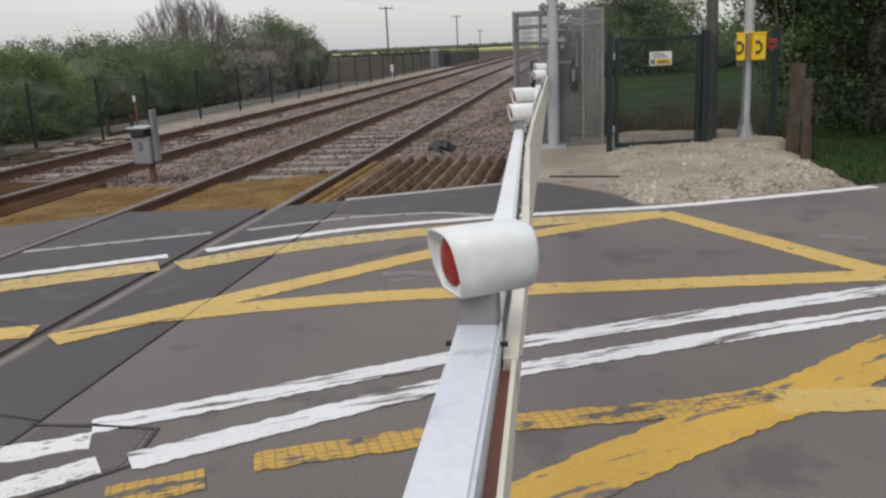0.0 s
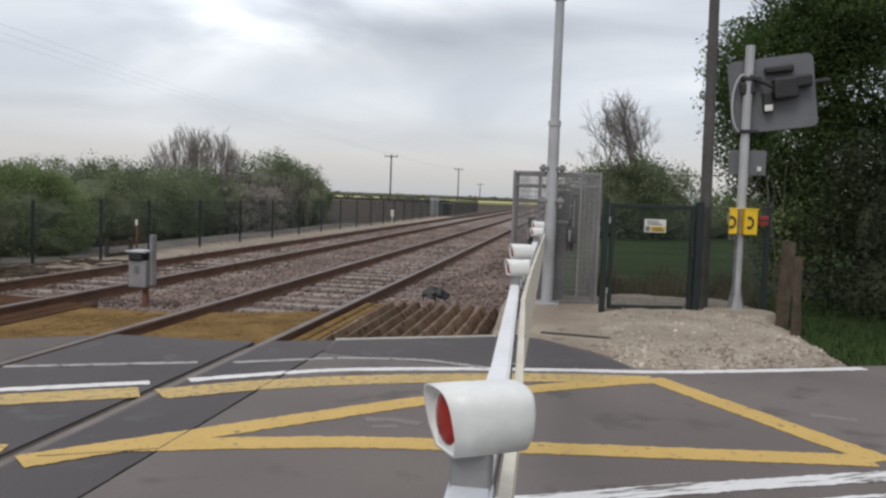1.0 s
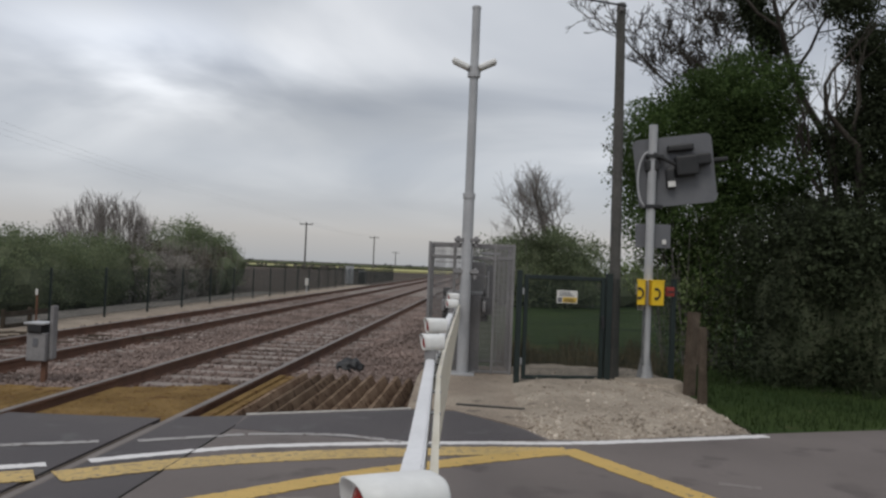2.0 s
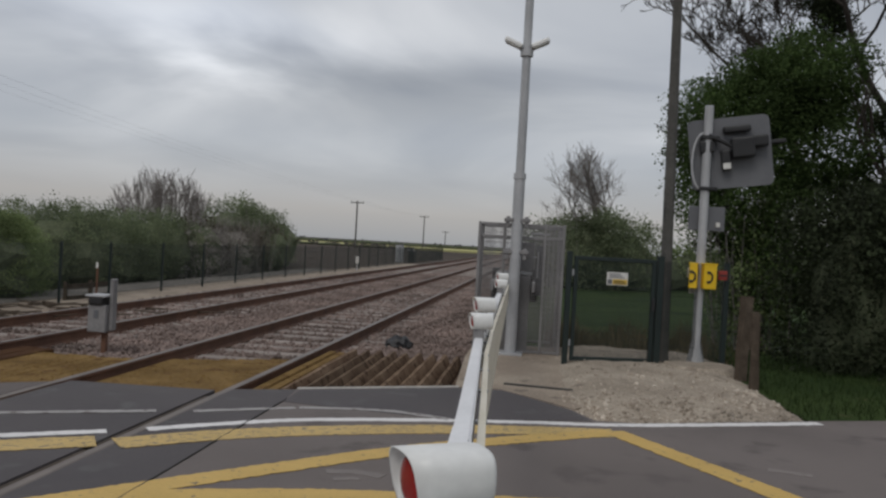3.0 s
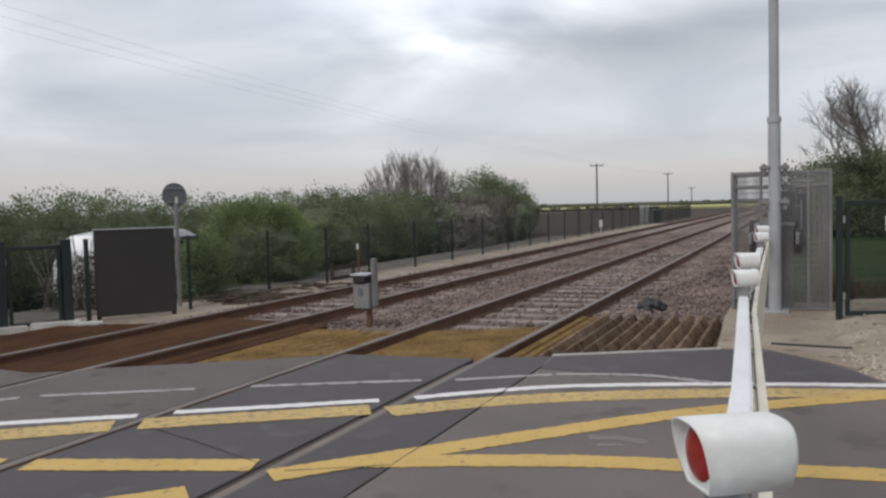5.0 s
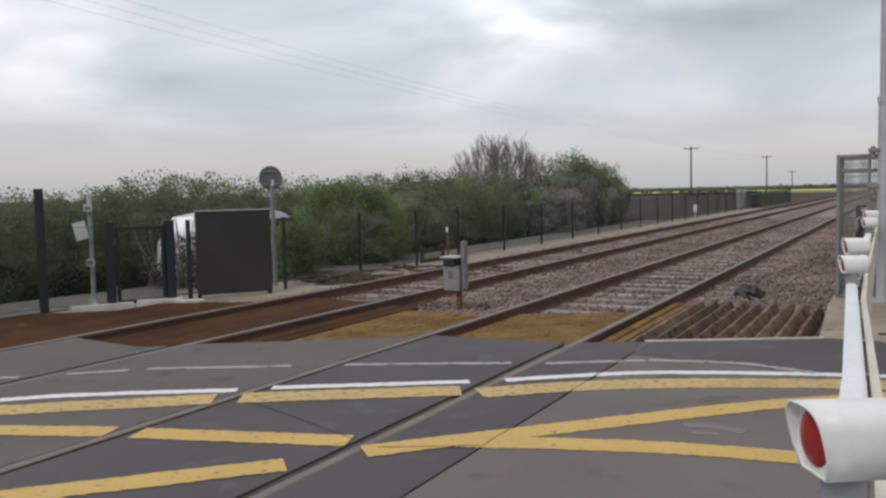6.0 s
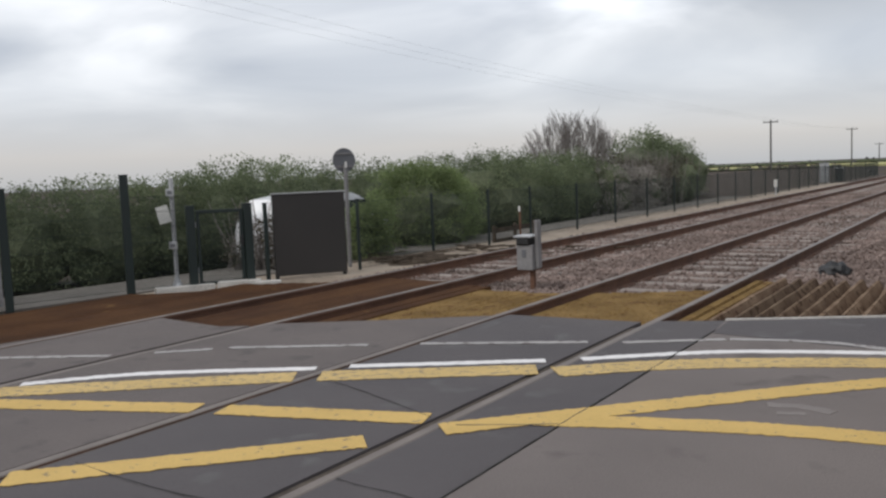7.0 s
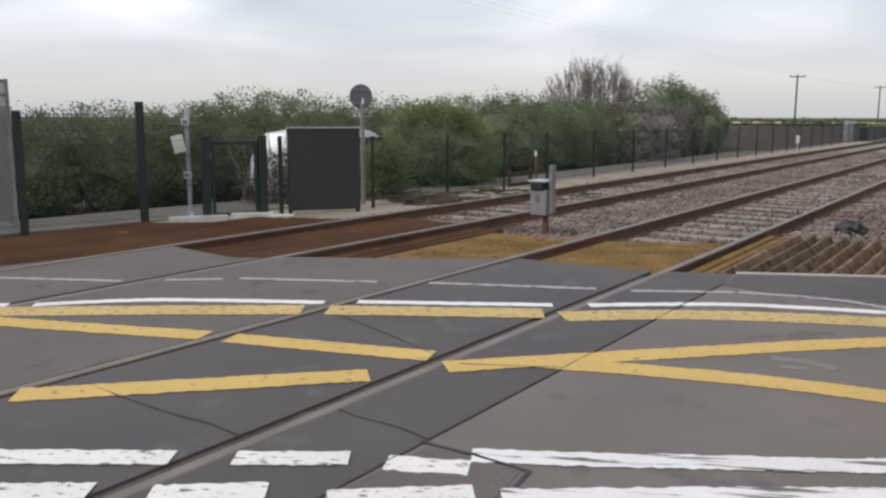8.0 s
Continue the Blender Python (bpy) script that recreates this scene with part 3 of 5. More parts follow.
# ---- road markings ----
WH, YE = "white road marking", "yellow road marking"
EDGE = [[(-5.1, 2.0), (-4.2, 2.85), (-3.42, 3.45)], [(-3.28, 3.57), (-2.69, 4.19), (-1.60, 4.87)], [(-1.41, 5.03), (-0.17, 5.78)], [(0.05, 5.93), (0.55, 6.33), (1.04, 6.64), (1.9, 6.96), (2.69, 7.18), (3.6, 7.41), (5.27, 8.12)]]
for pts in EDGE:
    solid("edge_line", ribbon(pts, 0.108), M_WHITE, "solid white edge line painted on the road", WH, "structure", "edge lines")
for pts in ([(-5.0, 3.75), (-4.43, 4.01), (-3.55, 4.48)], [(-3.29, 4.72), (-2.93, 5.03)], [(-2.83, 5.13), (-1.78, 5.70)], [(-1.4, 5.92), (-0.16, 6.51)], [(0.1, 6.60), (0.79, 7.02)], [(0.82, 7.04), (1.5, 7.19), (2.06, 7.05)]):
    solid("faded_line", ribbon(pts, 0.085), M_WHITE_FAINT, "faded old white line on the road", WH, "structure", "faded lines")
for pts in ([(-4.7, 2.2), (-3.5, 3.15), (-2.35, 4.04), (-1.56, 4.62)], [(-1.41, 4.72), (-0.10, 5.53)], [(0.05, 5.52), (0.6, 5.98), (1.3, 6.38), (2.09, 6.71), (2.7, 6.90), (3.38, 7.04)]):
    solid("box_border", ribbon([(x, y - 0.02) for x, y in pts], 0.28), M_YELLOW_FADED, "faded yellow border band of the box junction", YE, "structure", "box junction")
for pts in ([(-4.6, 2.55), (-2.97, 3.16), (-1.55, 3.73)], [(-1.38, 3.78), (-0.12, 4.19)], [(-1.40, 2.43), (-0.18, 3.70)], [(0.07, 4.06), (0.55, 4.58), (1.8, 5.88), (2.49, 6.44), (3.35, 7.04)], [(0.45, 4.44), (1.46, 4.79), (2.45, 4.97), (4.38, 5.26)], [(3.36, 7.08), (4.45, 5.27)]):
    solid("box_stripe", ribbon(pts, 0.205), M_YELLOW, "yellow diagonal stripe of the box junction", YE, "structure", "box junction")
solid("box_stripe", ribbon([(2.5, 2.65), (2.85, 2.99), (3.27, 3.36), (3.61, 3.63), (4.15, 4.18)], 0.25), M_YELLOW_WORN, "scuffed thick yellow stripe of the box junction", YE, "structure", "box junction")
solid("box_stripe", ribbon([(3.42, 3.5), (4.0, 3.58), (5.4, 3.85)], 0.2), M_YELLOW, "yellow border stripe at the road centre", YE, "structure", "box junction")
for pts in ([(1.2, 2.63), (1.48, 2.77)], [(1.6, 2.9), (2.0, 3.06), (2.22, 3.14)], [(2.42, 3.25), (3.08, 3.42), (3.45, 3.58)]):
    solid("box_stripe", ribbon(pts, 0.14), M_YELLOW_TREAD, "yellow stripe rubbed by tyre treads", YE, "structure", "box junction")
UP = [[(-1.3, 1.58), (-0.12, 2.40)], [(0.09, 2.54), (0.47, 2.81)], [(0.62, 2.86), (0.92, 3.01)], [(0.86, 3.12), (1.4, 3.44), (2.1, 3.88), (2.44, 4.10), (3.2, 4.47), (4.32, 4.97), (6, 5.68), (9, 6.85), (16, 9.2)]]
LO = [[(-1.0, 1.36), (-0.11, 2.03)], [(0.09, 2.14), (0.42, 2.41)], [(0.64, 2.49), (1.06, 2.83)], [(1.16, 2.86), (1.6, 3.19), (2.1, 3.55), (2.46, 3.77), (3.16, 4.12), (4.19, 4.59), (6, 5.36), (9, 6.53), (16, 8.9)]]
for pts in UP + LO:
    solid("centre_line", ribbon(pts, 0.135), M_WHITE_WORN if len(pts) > 4 else M_WHITE_PITTED, "scuffed white double centre line on the road", WH, "structure", "double centre line")

for pts, w in (([(1.50, 5.29), (1.66, 5.33), (1.85, 5.28)], 0.09), ([(1.58, 5.14), (1.72, 5.2)], 0.05), ([(4.33, 6.25), (4.6, 6.18)], 0.09)):
    solid("paint_scuff", ribbon(pts, w, 0.0004, 0.03, 0.012), M_SCUFF, "pale scuff worn into the asphalt", "scuff", "structure")

# ---- track ----
def rail_mesh(y0, y1):
    head, foot = 0.036, 0.07
    prof = [(-foot, -0.165), (foot, -0.165), (foot, -0.152), (0.012, -0.13), (0.009, -0.045), (head, -0.034), (head, -0.006), (head - 0.008, 0.0), (-head + 0.008, 0.0), (-head, -0.006), (-head, -0.034), (-0.009, -0.045), (-0.012, -0.13), (-foot, -0.152)]
    bm = extrude_profile(prof, y1 - y0)
    bmesh.ops.translate(bm, verts=bm.verts, vec=(0, y0, 0))
    me = mesh_of(bm, "rail")
    me.materials.append(M_RUST)
    me.materials.append(M_RAILTOP)
    for p in me.polygons:
        if p.normal.z > 0.5 and p.center.z > -0.01:
            p.material_index = 1
    return me


for r in RX:
    solid("flangeway", slab([(r - 0.098, -6), (r + 0.098, -6), (r + 0.098, 5.8 if r < -3 else 7.3), (r - 0.098, 5.8 if r < -3 else 7.3)], -0.3, -0.016), M_FLANGE, "dirt-filled flangeway beside the rail", "flangeway", "structure")
rail = rail_mesh(-60, 900)
for i, x in enumerate(RX):
    ob = new("rail", rail)
    ob.location.x = x
    tagged(ob, "rusty steel rail with a worn running surface", "rail", "rails", "structure")


def ballast_sheet():
    v, f = [], []
    xs = np.arange(-6.1, 2.3, 0.2)
    ys = np.concatenate([np.arange(7.6, 30, 0.2), np.arange(30, 120, 2.0), np.arange(120, 900, 40)])
    for y in ys:
        for x in xs:
            z = -0.175 + 0.03 * noise.noise(Vector((x * 2.2, y * 2.2, 1))) + 0.02 * noise.noise(Vector((x * 6, y * 6, 4)))
            z += 0.34 * math.exp(-((x - 1.35) / 0.5) ** 2 - ((y - 16.2) / 1.5) ** 2)
            z -= 0.10 * max(0, x - 1.7) / 0.5 + 0.10 * max(0, -5.5 - x) / 0.6
            v.append((x, y, z))
    w = len(xs)
    for j in range(len(ys) - 1):
        for i in range(w - 1):
            a = j * w + i
            f.append((a, a + 1, a + 1 + w, a + w))
    return mesh_from(v, f, "ballast")


solid("ballast", ballast_sheet(), M_BALLAST, "bed of grey-brown crushed stone ballast under the tracks", "ballast", "stuff", smooth=True)


def strew(n, near, far, size):
    """Loose ballast, thinning out with distance."""
    u = rng.uniform(0, 1, n)
    y = near + (far - near) * u ** 1.7
    x = rng.uniform(-5.75, 1.9, n)
    ok = np.ones(n, bool)
    for r in RX:
        ok &= np.abs(x - r) > 0.085
    for r in (RX[0], RX[2]):      # sleeper tops stay half bare between the rails
        mid = (x < r - 0.1) & (x > r - 1.4)
        on = np.abs(((y - 0.3) % 0.65) - 0.325) < 0.125
        ok &= ~(mid & on & (rng.uniform(0, 1, n) < 0.95))
    zone = np.where(x > 0.15, 11.1, np.where(x > -1.5, 9.75 + 0.55 * (x + 1.5), np.where(x > -3.4, 9.4, np.where(x > -4.9, 10.1, 9.3))))
    ok &= y > zone + rng.normal(0, 0.12, n)
    x, y = x[ok], y[ok]
    z = -0.155 + 0.34 * np.exp(-((x - 1.35) / 0.5) ** 2 - ((y - 16.2) / 1.5) ** 2) + rng.uniform(-0.02, 0.02, len(x))
    s = rng.uniform(0.6, 1.3, len(x)) * size * (1 + y / 60)
    return stones(np.stack([x, y, z], 1), s, "ballast_stones")


solid("ballast_stones", strew(40000, 9.0, 42, 0.0235), M_BALLAST_STONE, "loose angular ballast stones between the rails", "ballast", "stuff")

slp = thing("sleeper", (0, 0, 0), "weathered pale concrete sleeper half buried in ballast", "sleeper", "sleepers")
bm = B()
box(bm, -1.23, 1.23, -0.125, 0.125, -0.33, -0.150, 0.018)
part("beam", bm, M_SLEEPER, slp)
for x in (-0.7525, 0.7525):
    for s in (-1, 1):
        bm = B()
        box(bm, x + s * 0.055 - 0.02, x + s * 0.055 + 0.02, -0.05, 0.05, -0.150, -0.128, 0.006)
        part("rail_clip", bm, M_RUST, slp)
sl_y = [0.3 + 0.65 * k + 0.325 for k in range(13, 92)]
first = True
for y in sl_y:
    for c in (RX[0] - 0.7525, RX[2] - 0.7525):
        if y < 9.2:
            continue
        if first:
            slp.matrix_basis = pose(c, y, 0)
            first = False
        else:
            copy_thing(slp, pose(c, y, 0.006 * math.sin(y * 7 + c), 0, 0, 0.4 * math.sin(y * 3)))


# ---- trespass guards: timber ridges laid along the rails ----
def guard(words, xa, xb, start, stop, material, pitch=0.165, high=0.105, top=-0.012, flat=0.014, bed=None):
    th = thing("trespass_guard", ((xa + xb) / 2, start((xa + xb) / 2), -0.14), words, "trespass guard", "trespass guards")
    n = max(1, round((xb - xa) / pitch))
    w = (xb - xa) / n
    ox, oy = (xa + xb) / 2, start((xa + xb) / 2)
    lo = [(xa, start(xa)), (xb, start(xb)), (xb, stop(xb)), (xa, stop(xa))]
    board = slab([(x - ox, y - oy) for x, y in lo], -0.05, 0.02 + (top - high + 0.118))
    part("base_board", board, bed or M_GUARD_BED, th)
    for i in range(n):
        x = xa + (i + 0.5) * w
        y0, y1 = start(x) + 0.01, stop(x) + random.uniform(-0.05, 0.05)
        tw = min(flat * random.uniform(0.7, 1.4), w * 0.52)
        foot = max(w * (0.40 if high > 0.08 else 0.46), tw)
        prof = [(-foot, 0.022), (foot, 0.022), (tw, 0.022 + high), (-tw, 0.022 + high)]
        bm = extrude_profile(prof, y1 - y0)
        bmesh.ops.subdivide_edges(bm, edges=[e for e in bm.edges if abs(e.verts[0].co.y - e.verts[1].co.y) > 0.5], cuts=5)
        for v in bm.verts:
            v.co.x += random.uniform(-0.06, 0.06) * high
            v.co.z += random.uniform(-0.07, 0.04) * high
        bmesh.ops.translate(bm, verts=bm.verts, vec=(x - ox, y0 - oy, top - high + 0.118))
        part("ridge", bm, material, th)
    return th


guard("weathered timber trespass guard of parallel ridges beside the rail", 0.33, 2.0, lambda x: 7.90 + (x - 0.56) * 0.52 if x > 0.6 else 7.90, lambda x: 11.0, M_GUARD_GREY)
guard("silt-covered trespass guard close beside the near rail", 0.06, 0.33, lambda x: 7.88, lambda x: 10.9, M_GUARD_TAN, 0.14, 0.05, -0.055, 0.03, M_GUARD_TAN)
guard("sandy brown trespass guard between the rails of the near track", RX[1] + 0.09, RX[0] - 0.09, lambda x: 7.55 + (x + 1.5) * 0.05, lambda x: 9.45 + 0.55 * (x + 1.5), M_GUARD_TAN, 0.165, 0.016, -0.085, 0.088, M_GUARD_TAN)
guard("sandy brown trespass guard between the two tracks", -2.9, RX[1] - 0.09, lambda x: 6.55 + (x + 2.43) * 0.62, lambda x: 9.35, M_GUARD_TAN, 0.165, 0.016, -0.085, 0.088, M_GUARD_TAN)
guard("dark brown trespass guard beside the far track", RX[2] + 0.09, -2.9, lambda x: 6.2, lambda x: 9.6, M_GUARD_BROWN, 0.165, 0.012, -0.075, 0.086, M_GUARD_BROWN)
guard("dark rust-brown trespass guard within the far track", RX[3] + 0.09, RX[2] - 0.09, lambda x: 6.02, lambda x: 9.9, M_GUARD_BROWN, 0.165, 0.012, -0.075, 0.086, M_GUARD_BROWN)
guard("dark rust-brown trespass guard beside the outer rail", -7.4, RX[3] - 0.08, lambda x: 4.95 if x > -5.1 else 4.25 + (x + 5.1) * 0.5, lambda x: 9.0 + (x + 6) * 0.5 if x > -6.6 else 7.4, M_GUARD_BROWN, 0.165, 0.012, -0.075, 0.086, M_GUARD_BROWN)

# crumbs of silt on the guards
n = 2600
lx, ly = rng.uniform(-2.9, 0.3, n), rng.uniform(6.3, 10.6, n)
near_edge = np.where(lx > -0.05, 7.95, np.where(lx > -1.5, 7.6, 6.6 + (lx + 2.43) * 0.62))
far_edge = np.where(lx > -0.05, 10.8, np.where(lx > -1.5, 9.45 + 0.55 * (lx + 1.5), 9.35))
keep = (ly > near_edge) & (ly < far_edge) & (np.abs(lx) > 0.08) & (np.abs(lx + 1.505) > 0.08)
lx, ly = lx[keep], ly[keep]
solid("silt_crumbs", stones(np.stack([lx, ly, np.full(len(lx), -0.088)], 1), rng.uniform(0.004, 0.016, len(lx)), "silt_crumbs"), M_GUARD_TAN, "crumbs of sandy silt lying on the trespass guards", "silt", "stuff")


# ---- gravel mound at the gate ----
def mound_z(x, y):
    e = min(1, max(0, (y - (7.42 + max(0, x - 3.3) * 0.43)) / 0.9))
    side = min(1, max(0, (5.32 - x) / 0.5)) * min(1, max(0, (x - 2.75) / 0.6))
    return -0.06 + 0.13 * e * side


def mound():
    v, f = [], []
    xs, ys = np.arange(2.7, 5.7, 0.1), np.arange(7.3, 12.6, 0.1)
    for y in ys:
        for x in xs:
            v.append((x, y, mound_z(x, y) + 0.018 * noise.noise(Vector((x * 5, y * 5, 2)))))
    w = len(xs)
    for j in range(len(ys) - 1):
        for i in range(w - 1):
            a = j * w + i
            f.append((a, a + 1, a + 1 + w, a + w))
    return mesh_from(v, f, "gravel_mound")


solid("gravel_mound", mound(), M_GRAVEL, "pale chalky gravel mound before the gate", "gravel", "stuff", smooth=True)
n = 7000
gx, gy = rng.uniform(2.85, 5.35, n), rng.uniform(7.45, 11.6, n)
keep = (gy > 7.5 + np.maximum(0, gx - 3.3) * 0.43) & ((rng.uniform(0, 1, n) < 0.09) | (gy < 8.2 + np.maximum(0, gx - 3.3) * 0.43 + rng.normal(0, 0.25, n)))
gx, gy = gx[keep], gy[keep]
gz = np.array([mound_z(a, b) for a, b in zip(gx, gy)])
solid("gravel_stones", stones(np.stack([gx, gy, gz + 0.004], 1), rng.uniform(0.006, 0.026, len(gx)) * rng.uniform(0.5, 1.3, len(gx)), "gravel_stones"), M_GRAVEL_STONE, "loose pale gravel stones along the road edge", "gravel", "stuff")


# ---- the lowered barrier ----
LINE = [(2.30, 11.3, 1.0), (2.417, 4.65, 0.942), (2.553, 2.15, 0.995), (2.60, 0.75, 0.998)]     # top of the boom, from its pivot to its tip
barrier = thing("barrier_boom", (0, 0, 0), "long lowered white aluminium barrier boom with cream reflective side", "barrier boom")


def on_boom(y):
    """The middle of the boom's top at that y."""
    for p, q in zip(LINE, LINE[1:]):
        if q[1] <= y <= p[1]:
            return Vector(p).lerp(Vector(q), (p[1] - y) / (p[1] - q[1]))


def boom_piece(y0, y1, half, deep, up=0.0):
    p, q = on_boom(y0), on_boom(y1)
    d = q - p
    side = Vector((d.y, -d.x, 0)).normalized() * half
    bm = B()
    v = [bm.verts.new(e + s * side + Vector((0, 0, z))) for e in (p, q) for s, z in ((-1, up), (1, up), (1, -deep), (-1, -deep))]
    for f in ((0, 1, 2, 3), (7, 6, 5, 4), (0, 4, 5, 1), (1, 5, 6, 2), (2, 6, 7, 3), (3, 7, 4, 0)):
        bm.faces.new([v[i] for i in f])
    bmesh.ops.recalc_face_normals(bm, faces=bm.faces)
    bmesh.ops.bevel(bm, geom=bm.edges[:], offset=0.005, segments=2, affect="EDGES")
    return bm


part("root_tube", boom_piece(11.3, 4.65, 0.025, 0.18), M_BOOM_WHITE, barrier)
part("middle_tube", boom_piece(4.65, 2.15, 0.0225, 0.12), M_BOOM_WHITE, barrier)
part("sleeve", boom_piece(2.30, 1.52, 0.0235, 0.11, 0.003), M_BOOM_WHITE, barrier)
part("tip_tube", boom_piece(1.53, 0.75, 0.0305, 0.10, 0.0), M_ALU, barrier, "bare brushed aluminium tip section")
# cream side board, deepest at the middle of the boom
bm = B()
rows = []
for y, zb in ((1.46, 0.895), (1.5, 0.91), (2.15, 0.88), (3.0, 0.71), (4.25, 0.52), (5.5, 0.49), (7.5, 0.60), (10.6, 0.74)):
    p = on_boom(y)
    zt = p.z - 0.035
    rows.append([bm.verts.new((p.x + k, y, z)) for k, z in ((0.034, zt), (0.040, zb), (0.054, zb), (0.054, zt))])
for a, b in zip(rows, rows[1:]):
    for i in range(4):
        bm.faces.new((a[i], a[(i + 1) % 4], b[(i + 1) % 4], b[i]))
bm.faces.new(rows[0])
bm.faces.new(list(reversed(rows[-1])))
bmesh.ops.recalc_face_normals(bm, faces=bm.faces)
part("side_board", bm, M_CREAM, barrier, "yellowed cream reflective side board")
bm = B()
box(bm, 2.618, 2.6335, 0.80, 1.46, 0.90, 0.945, 0.0)
for v in bm.verts:
    v.co.x += (on_boom(max(0.76, v.co.y)).x - 2.588)
part("red_band", bm, M_RED_BAND, barrier, "faded red reflective band")
bm = B()
for y in (0.78, 1.455):
    p = on_boom(y)
    for k, z in ((0.046, 0.962), (0.046, 0.895), (0.052, 0.895), (0.052, 0.962)):
        bm.verts.new((p.x + k, y, z))
bm.verts.ensure_lookup_table()
for i in range(4):
    bm.faces.new([bm.verts[j] for j in (i, (i + 1) % 4, 4 + (i + 1) % 4, 4 + i)])
bm.faces.new([bm.verts[j] for j in (3, 2, 1, 0)])
bm.faces.new([bm.verts[j] for j in (4, 5, 6, 7)])
bmesh.ops.recalc_face_normals(bm, faces=bm.faces)
part("tip_board", bm, M_CREAM, barrier, "yellowed cream reflective strip")
for i in range(17):
    bm = B()
    y = 0.95 + i * 0.55
    p = on_boom(y)
    cyl(bm, (p.x + 0.02, y, p.z - 0.045), (p.x + 0.058, y, p.z - 0.045), 0.006, n=8)
    part("bolt", bm, M_GALV, barrier)


def boom_lamp(y, s=0.84, up=0.045, turn=29):
    """A hooded lamp across the boom; its lens faces along the road."""
    at = on_boom(y)
    z0 = at.z + up
    M = Matrix.Translation((at.x + 0.008, y, z0)) @ pose(0, 0, 0, 0, 0, turn) @ Matrix.Diagonal((s, s, s, 1))
    bm = B()
    # outline across the lamp: flat sides, broad round top, tapering foot
    out = []
    for i in range(15):
        a = math.pi * i / 14
        c, d = math.cos(a), math.sin(a)
        out.append((0.055 * math.copysign(abs(c) ** 0.62, c), 0.052 + 0.055 * max(0.0, d) ** 0.62))
    out += [(-0.053, 0.032), (-0.036, 0.0), (0.036, 0.0), (0.053, 0.032)]
    n = len(out)

    def ring(x_of, k):
        return [bm.verts.new((x_of(z), yy * k, 0.054 + (z - 0.054) * k)) for yy, z in out]

    def lip(z):
        return -0.060 - 0.022 * (z / 0.107)

    shell = [ring(lip, 1.0), ring(lambda z: -0.02, 1.0), ring(lambda z: 0.058, 0.985), ring(lambda z: 0.069, 0.96), ring(lambda z: 0.074, 0.90)]
    for a, b in zip(shell, shell[1:]):
        for i in range(n):
            bm.faces.new((a[i], a[(i + 1) % n], b[(i + 1) % n], b[i]))
    bm.faces.new(shell[-1])
    inner = [ring(lambda z: lip(z) + 0.001, 0.93), ring(lambda z: -0.057, 0.93)]
    for i in range(n):
        bm.faces.new((shell[0][i], inner[0][i], inner[0][(i + 1) % n], shell[0][(i + 1) % n]))
        bm.faces.new((inner[0][i], inner[1][i], inner[1][(i + 1) % n], inner[0][(i + 1) % n]))
    bm.faces.new(inner[1])
    bmesh.ops.recalc_face_normals(bm, faces=bm.faces)
    bmesh.ops.transform(bm, verts=bm.verts, matrix=M)
    lamp = part("lamp_housing", bm, M_LAMP_WHITE, barrier, "white hooded warning lamp with red lens")
    for p in lamp.data.polygons:
        p.use_smooth = len(p.vertices) == 4
    lens = B()
    bmesh.ops.create_uvsphere(lens, u_segments=24, v_segments=12, radius=0.043)
    bmesh.ops.transform(lens, verts=lens.verts, matrix=M @ Matrix.Translation((-0.057, 0, 0.055)) @ Matrix.Diagonal((0.22, 1, 1, 1)))
    part("lens", lens, M_LENS, lamp, "dull red lens", True)
    foot = B()
    box(foot, at.x - 0.027, at.x + 0.027, y - 0.026, y + 0.026, at.z - 0.02, z0 + 0.012, 0.004)
    part("lamp_bracket", foot, M_GALV_DULL, lamp)
    for sx in (-1, 1):
        nut = B()
        cyl(nut, (at.x + sx * 0.026, y - 0.045, at.z - 0.02), (at.x + sx * 0.042, y - 0.045, at.z - 0.02), 0.004, n=6)
        part("bolt", nut, M_BLACK, lamp)


for y, up in ((1.52, 0.045), (4.65, 0.045), (4.95, 0.105), (8.35, 0.05), (8.75, 0.095)):
    boom_lamp(y, 0.84 if y < 2 else 0.76, up, 32 if y < 2 else 20)

# ---- barrier machine with its mast ----
mach = thing("barrier_machine", (2.39, 11.9, 0.0), "grey barrier machine with counterweight arms in a cage", "barrier machine")
bm = B()
box(bm, -0.22, 0.22, -0.22, 0.25, -0.1, 1.05, 0.02)
part("cabinet_body", bm, M_GALV_DULL, mach)
bm = B()
box(bm, -0.24, 0.24, -0.24, 0.27, 1.05, 1.09, 0.012)
part("lid", bm, M_GALV, mach)
for s in (-1, 1):
    bm = B()
    box(bm, s * 0.27 - 0.02, s * 0.27 + 0.02, -0.6, 0.45, 0.84, 0.98, 0.01)
    part("boom_arm", bm, M_GALV_DULL, mach)
    bm = B()
    box(bm, s * 0.27 - 0.05, s * 0.27 + 0.05, 0.3, 0.52, 0.66, 1.12, 0.015)
    part("counterweight", bm, M_BLACK, mach, "black counterweight")
bm = B()
box(bm, 0.28, 0.40, -0.05, 0.12, 0.78, 1.46, 0.01)
part("control_box", bm, M_BACKBOARD, mach, "dark grey control box")
bm = B()
box(bm, 0.02, 0.26, -0.02, 0.16, 1.10, 1.50, 0.012)
part("control_box", bm, M_GALV_DULL, mach)
bm = B()
cyl(bm, (0.31, -0.075, 1.02), (0.31, -0.075, 1.38), 0.013, n=8)
hd = part("hand_lever", bm, M_GALV, mach, "pale steel lever")
bm = B()
cyl(bm, (0.24, -0.06, 1.30), (0.31, -0.075, 1.30), 0.010, n=8)
